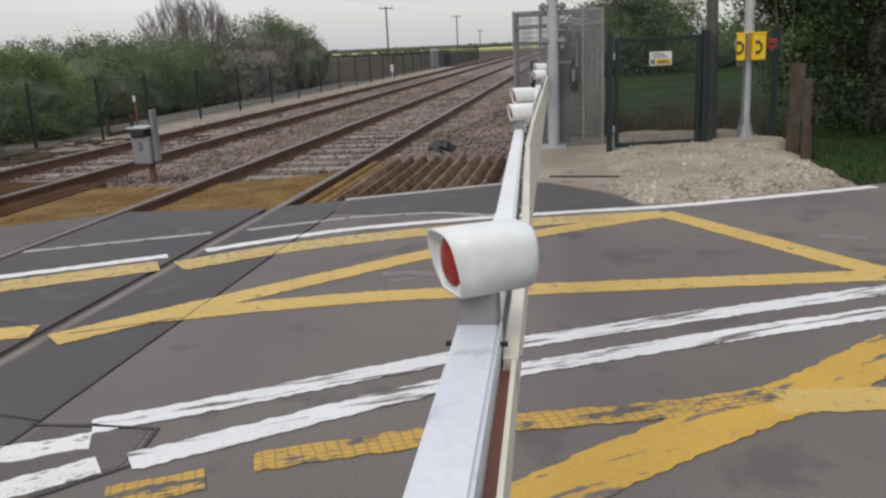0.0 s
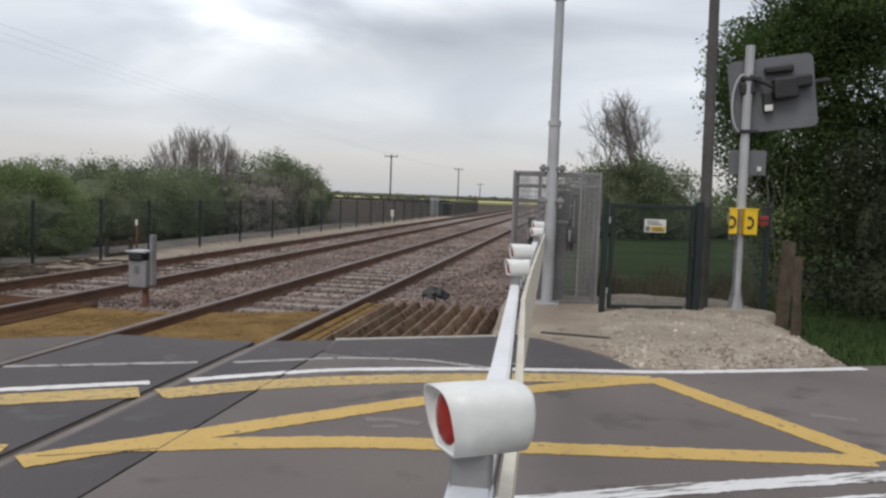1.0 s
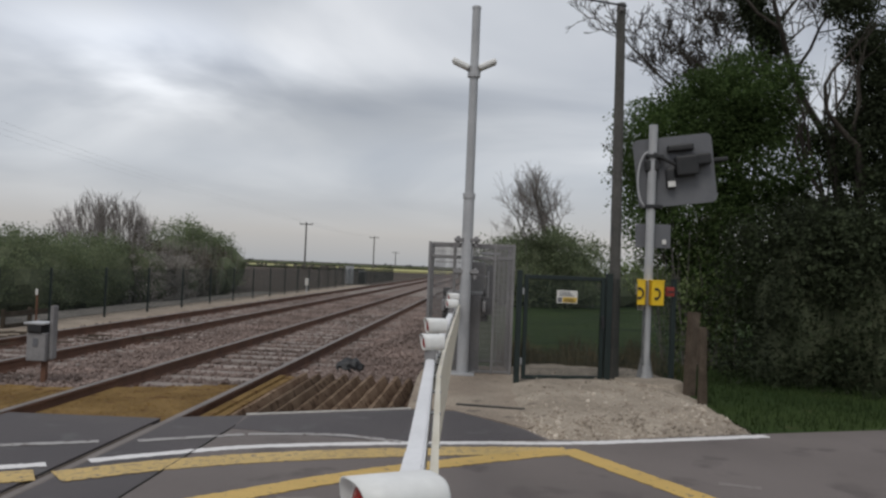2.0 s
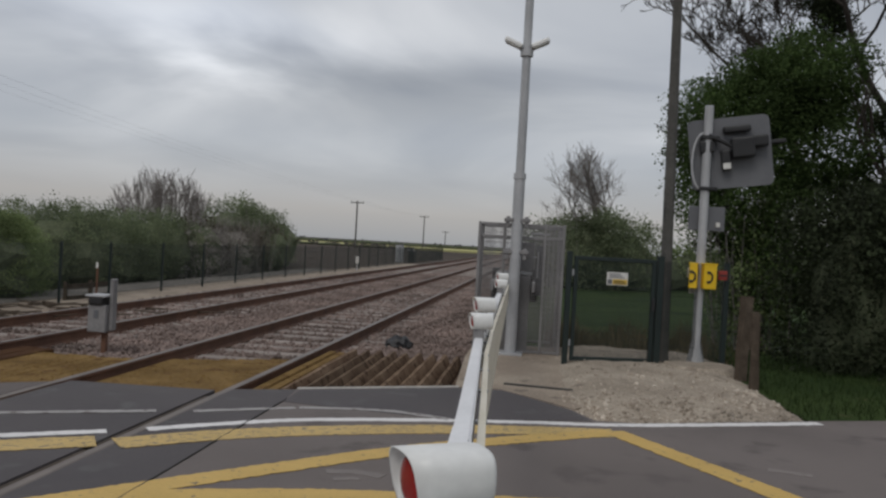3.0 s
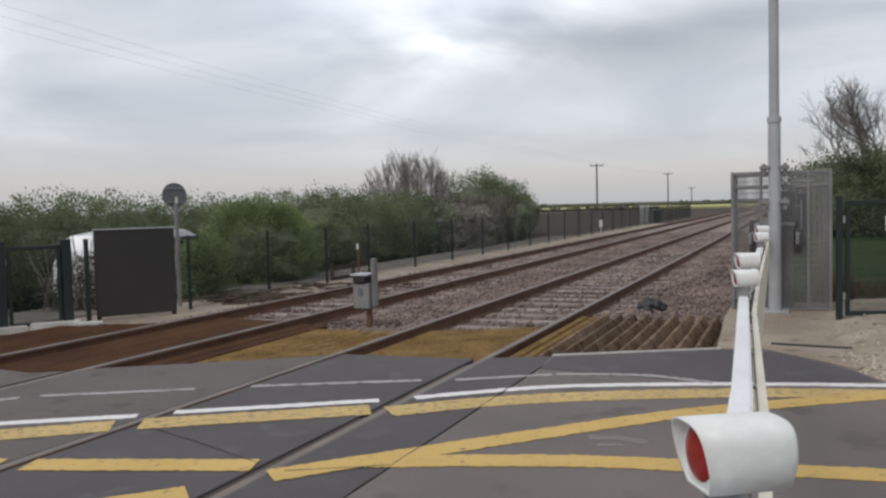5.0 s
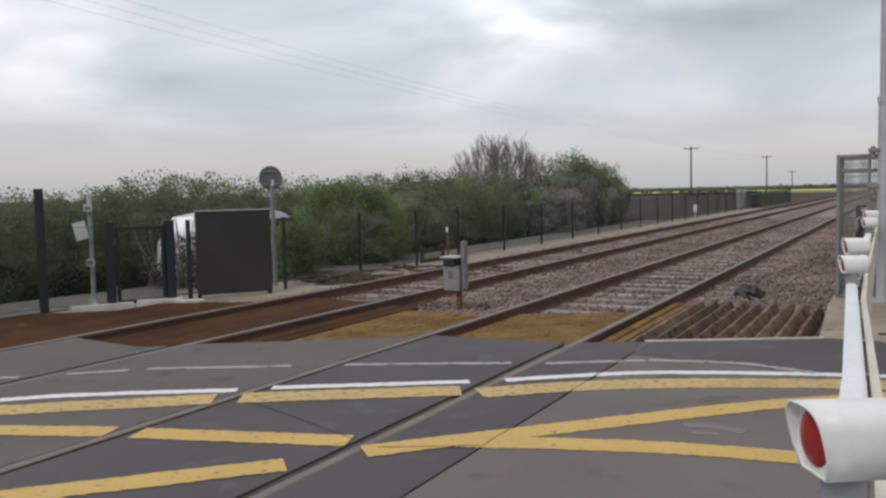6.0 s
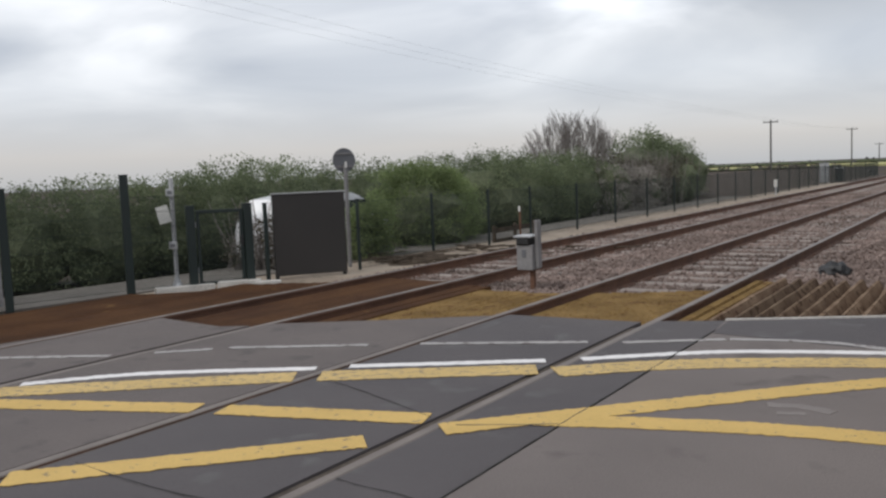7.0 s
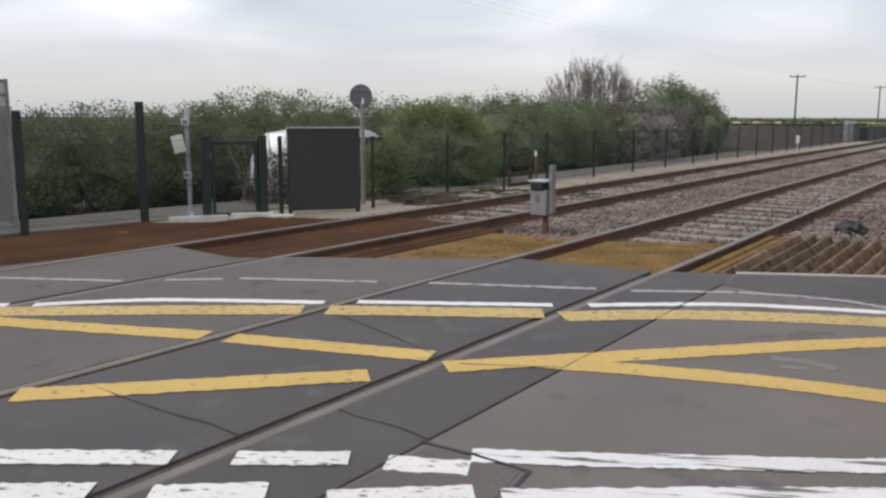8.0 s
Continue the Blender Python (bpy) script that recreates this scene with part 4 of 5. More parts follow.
part("lever_link", bm, M_GALV, hd)
bm = B()
box(bm, 0.20, 0.46, -0.03, 0.01, 1.60, 1.64, 0.006)
part("top_bracket", bm, M_GALV, mach)

mast = thing("camera_mast", (2.40, 11.45, 0.0), "tall galvanised steel mast with two floodlights near its top", "mast")
bm = B()
cyl(bm, (0, 0, 0.03), (0, 0, 2.36), 0.077, 0.072, 20)
part("lower_tube", bm, M_GALV, mast, smooth=True)
bm = B()
cyl(bm, (0, 0, 2.36), (0, 0, 4.87), 0.060, 0.055, 20)
part("upper_tube", bm, M_GALV, mast, smooth=True)
bm = B()
cyl(bm, (0, 0, 4.87), (0, 0, 4.90), 0.062, 0.058, 20)
part("cap", bm, M_GALV, mast)
bm = B()
cyl(bm, (0, 0, 2.33), (0, 0, 2.40), 0.082, 0.082, 20)
part("collar", bm, M_GALV, mast)
bm = B()
box(bm, -0.16, 0.16, -0.16, 0.16, 0.0, 0.03, 0.004)
part("base_plate", bm, M_GALV, mast)
for z in (1.36, 1.78):
    bm = B()
    box(bm, -0.17, 0.17, -0.06, 0.09, z - 0.025, z + 0.025, 0.008)
    part("clamp", bm, M_GALV_DULL, mast)
    for s in (-1, 1):
        bm = B()
        box(bm, s * 0.12 - 0.025, s * 0.12 + 0.025, -0.04, 0.06, z - 0.10, z + 0.05, 0.01)
        part("clamp_arm", bm, M_GALV_DULL, mast)
bm = B()
cyl(bm, (0, 0, 3.95), (0, 0, 4.06), 0.085, 0.085, 16)
part("collar", bm, M_GALV, mast)
for s in (-1, 1):
    bm = B()
    m = Matrix.Translation((s * 0.175, -0.04, 4.12)) @ pose(0, 0, 0, 0, -s * 24, 0)
    box(bm, -0.125, 0.125, -0.07, 0.07, -0.035, 0.03, 0.02, m)
    lt = part("floodlight", bm, M_LAMP_WHITE, mast, "white angled floodlight head")
    bm = B()
    box(bm, -0.10, 0.10, -0.055, 0.055, -0.043, -0.034, 0.002, m)
    part("light_panel", bm, M_SIGN, lt)
    bm = B()
    cyl(bm, (s * 0.05, 0, 4.0), (s * 0.12, -0.02, 4.09), 0.018, n=8)
    part("bracket", bm, M_GALV, mast)


# ---- mesh cages round the barrier machines ----
def grid_panel(w, h, px, pz, wv, wh, t=0.004):
    """A welded mesh panel in the x-z plane as flat bars."""
    v, f = [], []

    def bar(x0, x1, z0, z1, y):
        s = len(v)
        for yy in (y - t / 2, y + t / 2):
            v.extend([(x0, yy, z0), (x1, yy, z0), (x1, yy, z1), (x0, yy, z1)])
        f.extend([tuple(s + i for i in q) for q in ((0, 1, 2, 3), (7, 6, 5, 4), (0, 4, 5, 1), (3, 2, 6, 7), (0, 3, 7, 4), (1, 5, 6, 2))])

    n = int(w / px)
    for i in range(n + 1):
        x = i * w / n
        bar(x - wv / 2, x + wv / 2, 0, h, 0)
    n = int(h / pz)
    for i in range(n + 1):
        z = i * h / n
        bar(0, w, z - wh / 2, z + wh / 2, t)
    return mesh_from(v, f, "mesh_panel")


def cage(at, w, d, h, words, front=(0.5, 1.0)):
    th = thing("barrier_cage", at, words, "mesh cage", "barrier cages")
    even = (0.5, 1.0)
    sides = [((0, 0), 0, w, front), ((w, 0), 90, d, even), ((w, d), 180, w, even), ((0, d), -90, d, even)]
    for (x, y), turn, ln, stops in sides:
        lo = 0.0
        place = pose(x, y, 0, 0, 0, turn)
        for stop in stops:
            x0, x1 = lo * ln, stop * ln
            narrow = stop - lo < 0.3
            me = grid_panel(x1 - x0 - 0.03, h - 0.05, 0.016 if narrow else 0.025, 0.075, 0.0095 if narrow else 0.0075, 0.005)
            p = part("mesh_panel", me, M_GALV_DULL, th)
            p.matrix_local = place @ Matrix.Translation((x0 + 0.015, 0, 0.03))
            for zz in (0.03, h - 0.17, h):
                bm = B()
                box(bm, x0 + 0.03, x1, -0.012, 0.012, zz - 0.02, zz + 0.015, 0.003, place)
                part("rail_bar", bm, M_GALV_DULL, th)
            bm = B()
            box(bm, -0.02, 0.02, -0.02, 0.02, 0, h + 0.02, 0.004, place @ Matrix.Translation((x0, 0, 0)))
            part("corner_post", bm, M_GALV_DULL, th)
            lo = stop
    return th


cage((1.90, 11.62, 0.0, 0, 0, 1.5), 1.13, 1.25, 1.73, "grey galvanised mesh cage round the barrier machine", (0.3, 0.78, 1.0))
cage((-9.215, 6.10, -0.05, 0, 0, -98), 1.9, 1.3, 1.86, "grey galvanised mesh cage across the tracks")


# ---- gate and fence on the near side ----
def green_post(at, h, r=0.035, parent=None, words=""):
    m = pose(*at)
    bm = B()
    box(bm, -r, r, -r, r, -0.1, h, 0.006, m)
    sh = part("fence_post", bm, M_GREEN, parent, words)
    cap = B()
    box(cap, -r - 0.006, r + 0.006, -r - 0.006, r + 0.006, h, h + 0.012, 0.004, m)
    part("post_cap", cap, M_GREEN, sh)
    return sh


def mesh_gate(a, b, z, h, words, sign=False, grey=False):
    a, b = Vector((*a, z)), Vector((*b, z))
    w = (b - a).length
    turn = math.degrees(math.atan2(b.y - a.y, b.x - a.x))
    th = thing("mesh_gate", (a.x, a.y, z, 0, 0, turn), words, "gate")
    for x0, x1, z0, z1 in ((0, 0.05, 0, h), (w - 0.05, w, 0, h), (0.05, w - 0.05, 0, 0.05), (0.05, w - 0.05, h - 0.05, h)):
        bm = B()
        box(bm, x0, x1, -0.02, 0.02, z0, z1, 0.005)
        part("gate_frame", bm, M_GREEN, th)
    p = part("mesh_panel", grid_panel(w - 0.1, h - 0.1, 0.0145, 0.076, 0.0034, 0.003), M_GREEN, th)
    p.matrix_local = Matrix.Translation((0.05, 0, 0.05))
    bm = B()
    box(bm, w - 0.045, w - 0.005, -0.05, -0.02, h * 0.5, h * 0.5 + 0.16, 0.006)
    part("latch", bm, M_BLACK, th)
    for zz in (0.18, h - 0.25):
        bm = B()
        cyl(bm, (-0.012, 0, zz), (-0.012, 0, zz + 0.08), 0.016, n=10)
        part("hinge", bm, M_GALV, th)
    return th


mesh_gate((3.15, 10.83), (4.18, 11.10), 0.06, 1.30, "dark green steel mesh gate in a tubular frame")
near_fence = thing("mesh_fence", (0, 0, 0), "dark green mesh fence with thick gate posts on gravel", "fence")
green_post((3.09, 10.81, 0.0, 0, 0, 14), 1.40, 0.032, near_fence)
green_post((4.235, 11.11, 0.0, 0, 0, 14), 1.40, 0.04, near_fence)
green_post((5.10, 11.35, -0.02, 0, 0, 14), 1.38, 0.03, near_fence)


def fence_panel(a, b, z, h, parent, pitch=0.05):
    w = math.dist(a, b)
    turn = math.degrees(math.atan2(b[1] - a[1], b[0] - a[0]))
    me = grid_panel(w - 0.06, h, pitch, 0.2, 0.0035, 0.005)
    ob = part("mesh_panel", me, M_GREEN, parent)
    ob.matrix_basis = pose(a[0], a[1], z, 0, 0, turn) @ Matrix.Translation((0.03, 0, 0))
    return ob


fence_panel((4.30, 11.14), (5.08, 11.34), 0.06, 1.28, near_fence, 0.0165)
sg = thing("warning_sign", (3.55, 10.88, 1.02, 0, 0, 14), "white warning notice with a yellow lower panel on the gate", "sign")
bm = B()
box(bm, 0, 0.27, -0.035, -0.029, 0, 0.16, 0.002)
part("plate", bm, M_SIGN, sg)
bm = B()
box(bm, 0.075, 0.26, -0.040, -0.036, 0.012, 0.075)
part("yellow_panel", bm, M_SIGN_YELLOW, sg, "yellow panel")
for k in range(3):
    bm = B()
    box(bm, 0.03, 0.23 - 0.03 * k, -0.040, -0.036, 0.092 + 0.022 * k, 0.100 + 0.022 * k)
    part("text_bar", bm, M_BACKBOARD, sg)
for k in range(2):
    bm = B()
    box(bm, 0.09, 0.245 - 0.02 * k, -0.0445, -0.041, 0.025 + 0.022 * k, 0.034 + 0.022 * k)
    part("text_bar", bm, M_BLACK, sg)
bm = B()
box(bm, 0.012, 0.066, -0.040, -0.036, 0.014, 0.072)
part("pictogram", bm, M_BACKBOARD, sg)

# ---- wooden service pole and its cable ----
pl = thing("wooden_pole", (4.345, 11.25, 0.0), "tall dark creosoted wooden service pole", "pole")
bm = B()
cyl(bm, (0, 0, -0.2), (-0.065, 0, 4.92), 0.078, 0.058, 16)
part("shaft", bm, M_POLEWOOD, pl, smooth=True)
bm = B()
box(bm, -0.09, -0.03, -0.09, -0.05, 4.80, 4.88, 0.006)
part("cable_clamp", bm, M_GALV_DULL, pl)
for z in (0.9, 1.9, 3.2):
    bm = B()
    cyl(bm, (-0.06, -0.02, z), (-0.06, -0.02, z + 0.14), 0.035, n=8)
    part("cable_saddle", bm, M_BLACK, pl)


def wire(name, a, b, sag, r, material, words):
    cu = bpy.data.curves.new(name, "CURVE")
    cu.dimensions, cu.bevel_depth, cu.bevel_resolution = "3D", r, 1
    sp = cu.splines.new("POLY")
    sp.points.add(24)
    for i in range(25):
        t = i / 24
        p = Vector(a).lerp(Vector(b), t)
        sp.points[i].co = (p.x, p.y, p.z - 4 * sag * t * (1 - t), 1)
    cu.materials.append(material)
    return tagged(new(name, cu), words, "cable")


wire("overhead_cable", (4.33, 11.15, 4.86), (-12.5, 1.0, 5.6), 0.45, 0.013, M_WIRE, "black overhead service cable from the wooden pole")

# ---- road signal seen from behind, with telephones on its post ----
ws = thing("crossing_signal", (4.76, 11.3, 0.0), "grey road signal seen from its back on a galvanised post", "crossing signal")
bm = B()
cyl(bm, (0, 0, 0.0), (0, 0, 3.36), 0.057, 0.055, 18)
part("post", bm, M_GALV, ws, smooth=True)
bm = B()
cyl(bm, (0, 0, 0.0), (0, 0, 0.34), 0.13, 0.06, 4)
part("base_gusset", bm, M_GALV, ws)
bm = B()
box(bm, -0.16, 0.16, -0.16, 0.16, -0.02, 0.02, 0.005)
part("base_plate", bm, M_GALV, ws)
m = pose(-0.14, 0.02, 2.27, 0, -7.5, -4)
cut = 0.075
rim = []
for cx, cz, a0 in ((1.0 - cut, cut, -90), (1.0 - cut, 0.90 - cut, 0), (cut, 0.90 - cut, 90), (cut, cut, 180)):
    rim += [(cx + cut * math.cos(radians(a0 + 15 * k)), cz + cut * math.sin(radians(a0 + 15 * k))) for k in range(7)]
bm = extrude_profile(rim, 0.022)
bmesh.ops.transform(bm, verts=bm.verts, matrix=m @ Matrix.Translation((0, 0.055, 0)))
part("backboard", bm, M_BACKBOARD, ws)
for x0, x1, y0, y1, z0, z1 in ((0.50, 0.78, -0.12, 0.05, 0.36, 0.62), (0.62, 0.95, -0.10, 0.05, 0.48, 0.63), (0.42, 0.76, -0.05, 0.05, 0.69, 0.78), (0.37, 0.49, -0.06, 0.05, 0.22, 0.48), (0.12, 0.30, -0.06, 0.05, 0.46, 0.62)):
    bm = B()
    box(bm, x0, x1, y0, y1, z0, z1, 0.025, m)
    part("lamp_back", bm, M_BLACK, ws, "black lamp housing back")
bm = B()
box(bm, 0.38, 0.475, -0.07, -0.062, 0.235, 0.31, 0.002, m)
part("label_plate", bm, M_SIGN, ws)
bm = B()
box(bm, 0.97, 1.19, 0.08, 0.25, 0.52, 0.57, 0.012, m)
part("hood", bm, M_BLACK, ws)
bm = B()
cyl(bm, (0.0, -0.05, 2.98), (0.44, -0.08, 2.78), 0.026, n=10)
part("support_arm", bm, M_BLACK, ws)
for z in (2.30, 2.95):
    bm = B()
    box(bm, -0.08, 0.14, -0.075, 0.085, z - 0.02, z + 0.025, 0.008)
    part("clamp", bm, M_BLACK, ws)
cur = bpy.data.curves.new("conduit", "CURVE")
cur.dimensions, cur.bevel_depth = "3D", 0.014
sp = cur.splines.new("POLY")
sp.points.add(10)
for i in range(11):
    a = math.pi * i / 10
    sp.points[i].co = (-0.05 - 0.13 * math.sin(a), 0, 2.65 + 0.36 * math.cos(a), 1)
cur.materials.append(M_GALV)
ob = new("conduit", cur)
ob.parent = ws
bm = B()
box(bm, -0.17, 0.28, 0.06, 0.085, 1.77, 2.08, 0.006)
part("sign_back", bm, M_BACKBOARD, ws, "plain grey back of a small road sign")
bm = B()
box(bm, 0.17, 0.22, 0.035, 0.058, 1.82, 1.88, 0.003)
part("label_plate", bm, M_SIGN, ws)

pad = []
for k in range(22):
    a = 2 * math.pi * k / 22
    pad.append((4.74 + (0.40 + 0.04 * math.sin(3 * a + 1)) * math.cos(a), 11.02 + (0.46 + 0.05 * math.cos(2 * a)) * math.sin(a)))
bm = slab(pad, -0.1, 0.095)
for v in bm.verts:
    if v.co.z < 0:
        v.co.x = 4.74 + (v.co.x - 4.74) * 1.3
        v.co.y = 11.02 + (v.co.y - 11.02) * 1.3
solid("concrete_pad", bm, M_GRAVEL, "rough pale concrete footing round the signal post", "footing")


def phone(x0, x1, turn, words):
    th = thing("crossing_telephone", (4.76, 11.3, 1.03, 0, 0, turn), words, "telephone", "crossing telephones")
    bm = B()
    box(bm, x0, x1, -0.21, -0.06, 0, 0.31, 0.012)
    part("case", bm, M_YELLOW_BOX, th)
    cx = (x0 + x1) / 2
    bm = B()
    for a0 in range(10):
        a, b = math.radians(-75 + a0 * 15), math.radians(-75 + (a0 + 1) * 15)
        cyl(bm, (cx - 0.02 + 0.045 * math.cos(a), -0.214, 0.15 + 0.06 * math.sin(a)), (cx - 0.02 + 0.045 * math.cos(b), -0.214, 0.15 + 0.06 * math.sin(b)), 0.012, n=6)
    part("handset_symbol", bm, M_BLACK, th)
    for zz in (0.09, 0.21):
        bm = B()
        box(bm, cx - 0.045, cx + 0.0, -0.225, -0.208, zz - 0.016, zz + 0.016, 0.004)
        part("handset_symbol", bm, M_BLACK, th)
    bm = B()
    box(bm, x0 - 0.008, x1 + 0.008, -0.218, -0.055, 0.305, 0.325, 0.006)
    part("lid", bm, M_YELLOW_BOX, th)
    return th


phone(-0.01, 0.15, 6, "yellow crossing telephone box with black handset symbol")
phone(-0.125, -0.025, -12, "yellow crossing telephone box turned to the road")
for x0, x1, z0, z1 in ((-0.16, -0.065, 1.16, 1.29), (-0.13, -0.06, 0.96, 1.06)):
    sgn = thing("notice_plate", (4.76, 11.3, 0), "small white notice plate on the signal post", "sign", "notice plates")
    bm = B()
    box(bm, x0, x1, -0.03, -0.022, z0, z1, 0.002)
    part("plate", bm, M_SIGN, sgn)
    for k in range(3):
        bm = B()
        box(bm, x0 + 0.012, x1 - 0.015, -0.035, -0.031, z0 + 0.02 + 0.03 * k, z0 + 0.03 + 0.03 * k)
        part("text_bar", bm, M_BACKBOARD, sgn)
rb = thing("red_box", (4.96, 11.31, 1.15, 0, 0, 10), "small red plate on the fence post", "sign")
bm = B()
box(bm, 0, 0.115, -0.09, -0.05, 0, 0.12, 0.01)
part("plate", bm, M_RED_BOX, rb)
bm = B()
box(bm, 0.015, 0.10, -0.1, -0.091, 0.05, 0.07)
part("text_bar", bm, M_BLACK, rb)


def old_post(at, h, r, words):
    th = thing("wooden_post", at, words, "post", "old wooden posts")
    bm = B()
    box(bm, -r, r, -r * 0.8, r * 0.8, -0.2, h, 0.012)
    bmesh.ops.subdivide_edges(bm, edges=[e for e in bm.edges if abs(e.verts[0].co.z - e.verts[1].co.z) > 0.4], cuts=6)
    for v in bm.verts:
        v.co += Vector((random.uniform(-1, 1), random.uniform(-1, 1), 0)) * 0.008
    part("shaft", bm, M_OLDWOOD, th)
    return th


old_post((5.17, 10.65, -0.03, 0, 2, 20), 1.02, 0.062, "broad weathered wooden gate post")
old_post((5.17, 10.0, -0.05, 0, -2, 10), 0.90, 0.045, "slim split weathered wooden post")

# ---- lineside things between and beside the tracks ----
lc = thing("lineside_box", (-2.51, 10.03, -0.17), "grey lineside equipment box on a rusty stake", "equipment box")
bm = B()
box(bm, -0.03, 0.03, -0.03, 0.03, -0.1, 0.42, 0.005)
part("stake", bm, M_RUST, lc)
bm = B()
box(bm, -0.17, 0.06, -0.12, 0.1, 0.28, 0.61, 0.012)
part("case", bm, M_GALV_DULL, lc)
bm = B()
box(bm, -0.16, 0.02, -0.15, 0.12, 0.61, 0.71, 0.02)
part("cap", bm, M_BLACK, lc, "black cap")
bm = B()
box(bm, -0.19, 0.065, -0.165, 0.125, 0.71, 0.735, 0.006)
part("cap_top", bm, M_GALV, lc)
bm = B()
box(bm, 0.062, 0.11, -0.05, 0.06, 0.30, 0.93, 0.01)
part("side_box", bm, M_GALV_DULL, lc)
bm = B()
box(bm, -0.09, -0.03, -0.128, -0.121, 0.45, 0.55, 0.003)
part("label_plate", bm, M_BACKBOARD, lc)

bag = B()
bmesh.ops.create_icosphere(bag, subdivisions=3, radius=1)
for v in bag.verts:
    k = 1 + 0.35 * noise.noise(v.co * 2.1) + 0.12 * noise.noise(v.co * 6)
    v.co = Vector((v.co.x * 0.20 * k, v.co.y * 0.15 * k, max(-0.02, v.co.z * 0.15 * k)))
bmesh.ops.translate(bag, verts=bag.verts, vec=(0.72, 12.55, -0.13))
solid("rubber_cover", bag, M_BLACK, "crumpled black rubber cover on the ballast", "cover")

cab = thing("screen_panel", (-6.88, 9.70, -0.12, 0, 0, 54), "solid near-black screen panel with a pale top edge", "screen")
bm = B()
box(bm, 0, 1.15, 0.0, 0.05, 0.02, 1.31, 0.006)
part("sheet", bm, M_CABINET, cab)
bm = B()
box(bm, -0.015, 1.165, -0.015, 0.065, 1.31, 1.33, 0.005)
part("top_edge", bm, M_GALV, cab, "pale top edge")
for x in (0.03, 1.12):
    bm = B()
    box(bm, x - 0.03, x + 0.03, 0.052, 0.11, -0.05, 1.308, 0.005)
    part("post", bm, M_BLACK, cab)

rs = thing("round_sign", (-6.72, 11.3, -0.12, 0, 0, 62), "round road sign seen from its grey back on a post", "road sign")
bm = B()
cyl(bm, (0, 0, 0), (0, 0, 1.75), 0.035, n=14)
part("post", bm, M_GALV_DULL, rs, smooth=True)
bm = B()
cyl(bm, (0, 0.045, 1.83), (0, 0.058, 1.83), 0.205, n=36)
part("disc", bm, M_BACKBOARD, rs)
bm = B()
box(bm, -0.025, 0.015, -0.048, -0.036, 1.70, 1.80, 0.003)
part("label_plate", bm, M_SIGN, rs)
for z in (1.72, 1.94):
    bm = B()
    box(bm, -0.15, 0.15, 0.03, 0.046, z - 0.015, z + 0.015, 0.003)
    part("channel", bm, M_GALV_DULL, rs)

pp = thing("notice_post", (-7.35, 8.18, -0.10), "slim galvanised post with tilted white notice board", "notice post")
bm = B()
cyl(bm, (0, 0, 0), (0, 0, 1.60), 0.032, n=12)
part("post", bm, M_GALV, pp, smooth=True)
bm = B()
cyl(bm, (0, 0, 0), (0, 0, 0.16), 0.09, 0.035, 8)
part("base_gusset", bm, M_GALV, pp)
bm = B()
box(bm, -0.17, 0.0, -0.01, 0.01, -0.13, 0.13, 0.004, Matrix.Translation((-0.01, -0.05, 1.10)) @ pose(0, 0, 0, -15, -14, 45))
part("board", bm, M_SIGN, pp, "tilted white board")
for z in (0.58, 1.34):
    bm = B()
    box(bm, -0.06, 0.05, -0.075, -0.035, z, z + 0.11, 0.006, pose(0, 0, 0, 0, 0, 35))
    pb = part("junction_box", bm, M_GALV, pp)
    bm = B()
    box(bm, -0.04, 0.03, -0.0795, -0.0755, z + 0.03, z + 0.08, 0.0, pose(0, 0, 0, 0, 0, 35))
    part("label_plate", bm, M_BACKBOARD, pb)

for (x0, y0), (x1, y1), w, z in (((-7.42, 7.85), (-7.0, 8.55), 0.28, -0.055), ((-6.95, 8.6), (-6.5, 9.0), 0.3, -0.035), ((-6.45, 8.85), (-6.18, 9.1), 0.22, -0.05)):
    d = Vector((x1 - x0, y1 - y0, 0)).normalized()
    s = Vector((-d.y, d.x, 0)) * (w / 2)
    bm = slab([(x0 - s.x, y0 - s.y), (x1 - s.x, y1 - s.y), (x1 + s.x, y1 + s.y), (x0 + s.x, y0 + s.y)], -0.2, z)
    solid("concrete_slab", bm, M_CONCRETE, "pale concrete slab by the far gate", "slab", "", "concrete slabs")

mesh_gate((-7.15, 8.42), (-6.75, 8.95), -0.08, 1.10, "small dark green mesh gate beside the cabinet")
gate_fence = thing("mesh_fence", (0, 0, 0), "dark green mesh fence round the far gate", "fence")
for x, y, h, r in ((-7.93, 6.02, 1.55, 0.05), (-7.56, 7.55, 1.68, 0.055), (-7.20, 8.36, 1.20, 0.06), (-6.70, 9.0, 1.20, 0.06), (-6.95, 9.60, 1.18, 0.03)):
    green_post((x, y, -0.12, 0, 0, 60), h, r, gate_fence)
fence_panel((-7.93, 6.05), (-7.56, 7.53), -0.05, 1.45, gate_fence, 0.025)
fence_panel((-7.56, 7.57), (-7.22, 8.34), -0.05, 1.3, gate_fence, 0.025)
track_fence = thing("mesh_fence", (0, 0, 0), "long dark green mesh fence along the railway", "fence")
ys = [11.2, 13.4, 15.7] + [17.6 + 2.55 * k for k in range(26)]
pts = [(-6.42 if y < 14 else -6.55, y) for y in ys]
for x, y in pts:
    green_post((x, y, -0.18), 1.22, 0.022, track_fence)
for a, b in zip(pts, pts[1:]):
    fence_panel(a, b, -0.12, 1.12, track_fence)

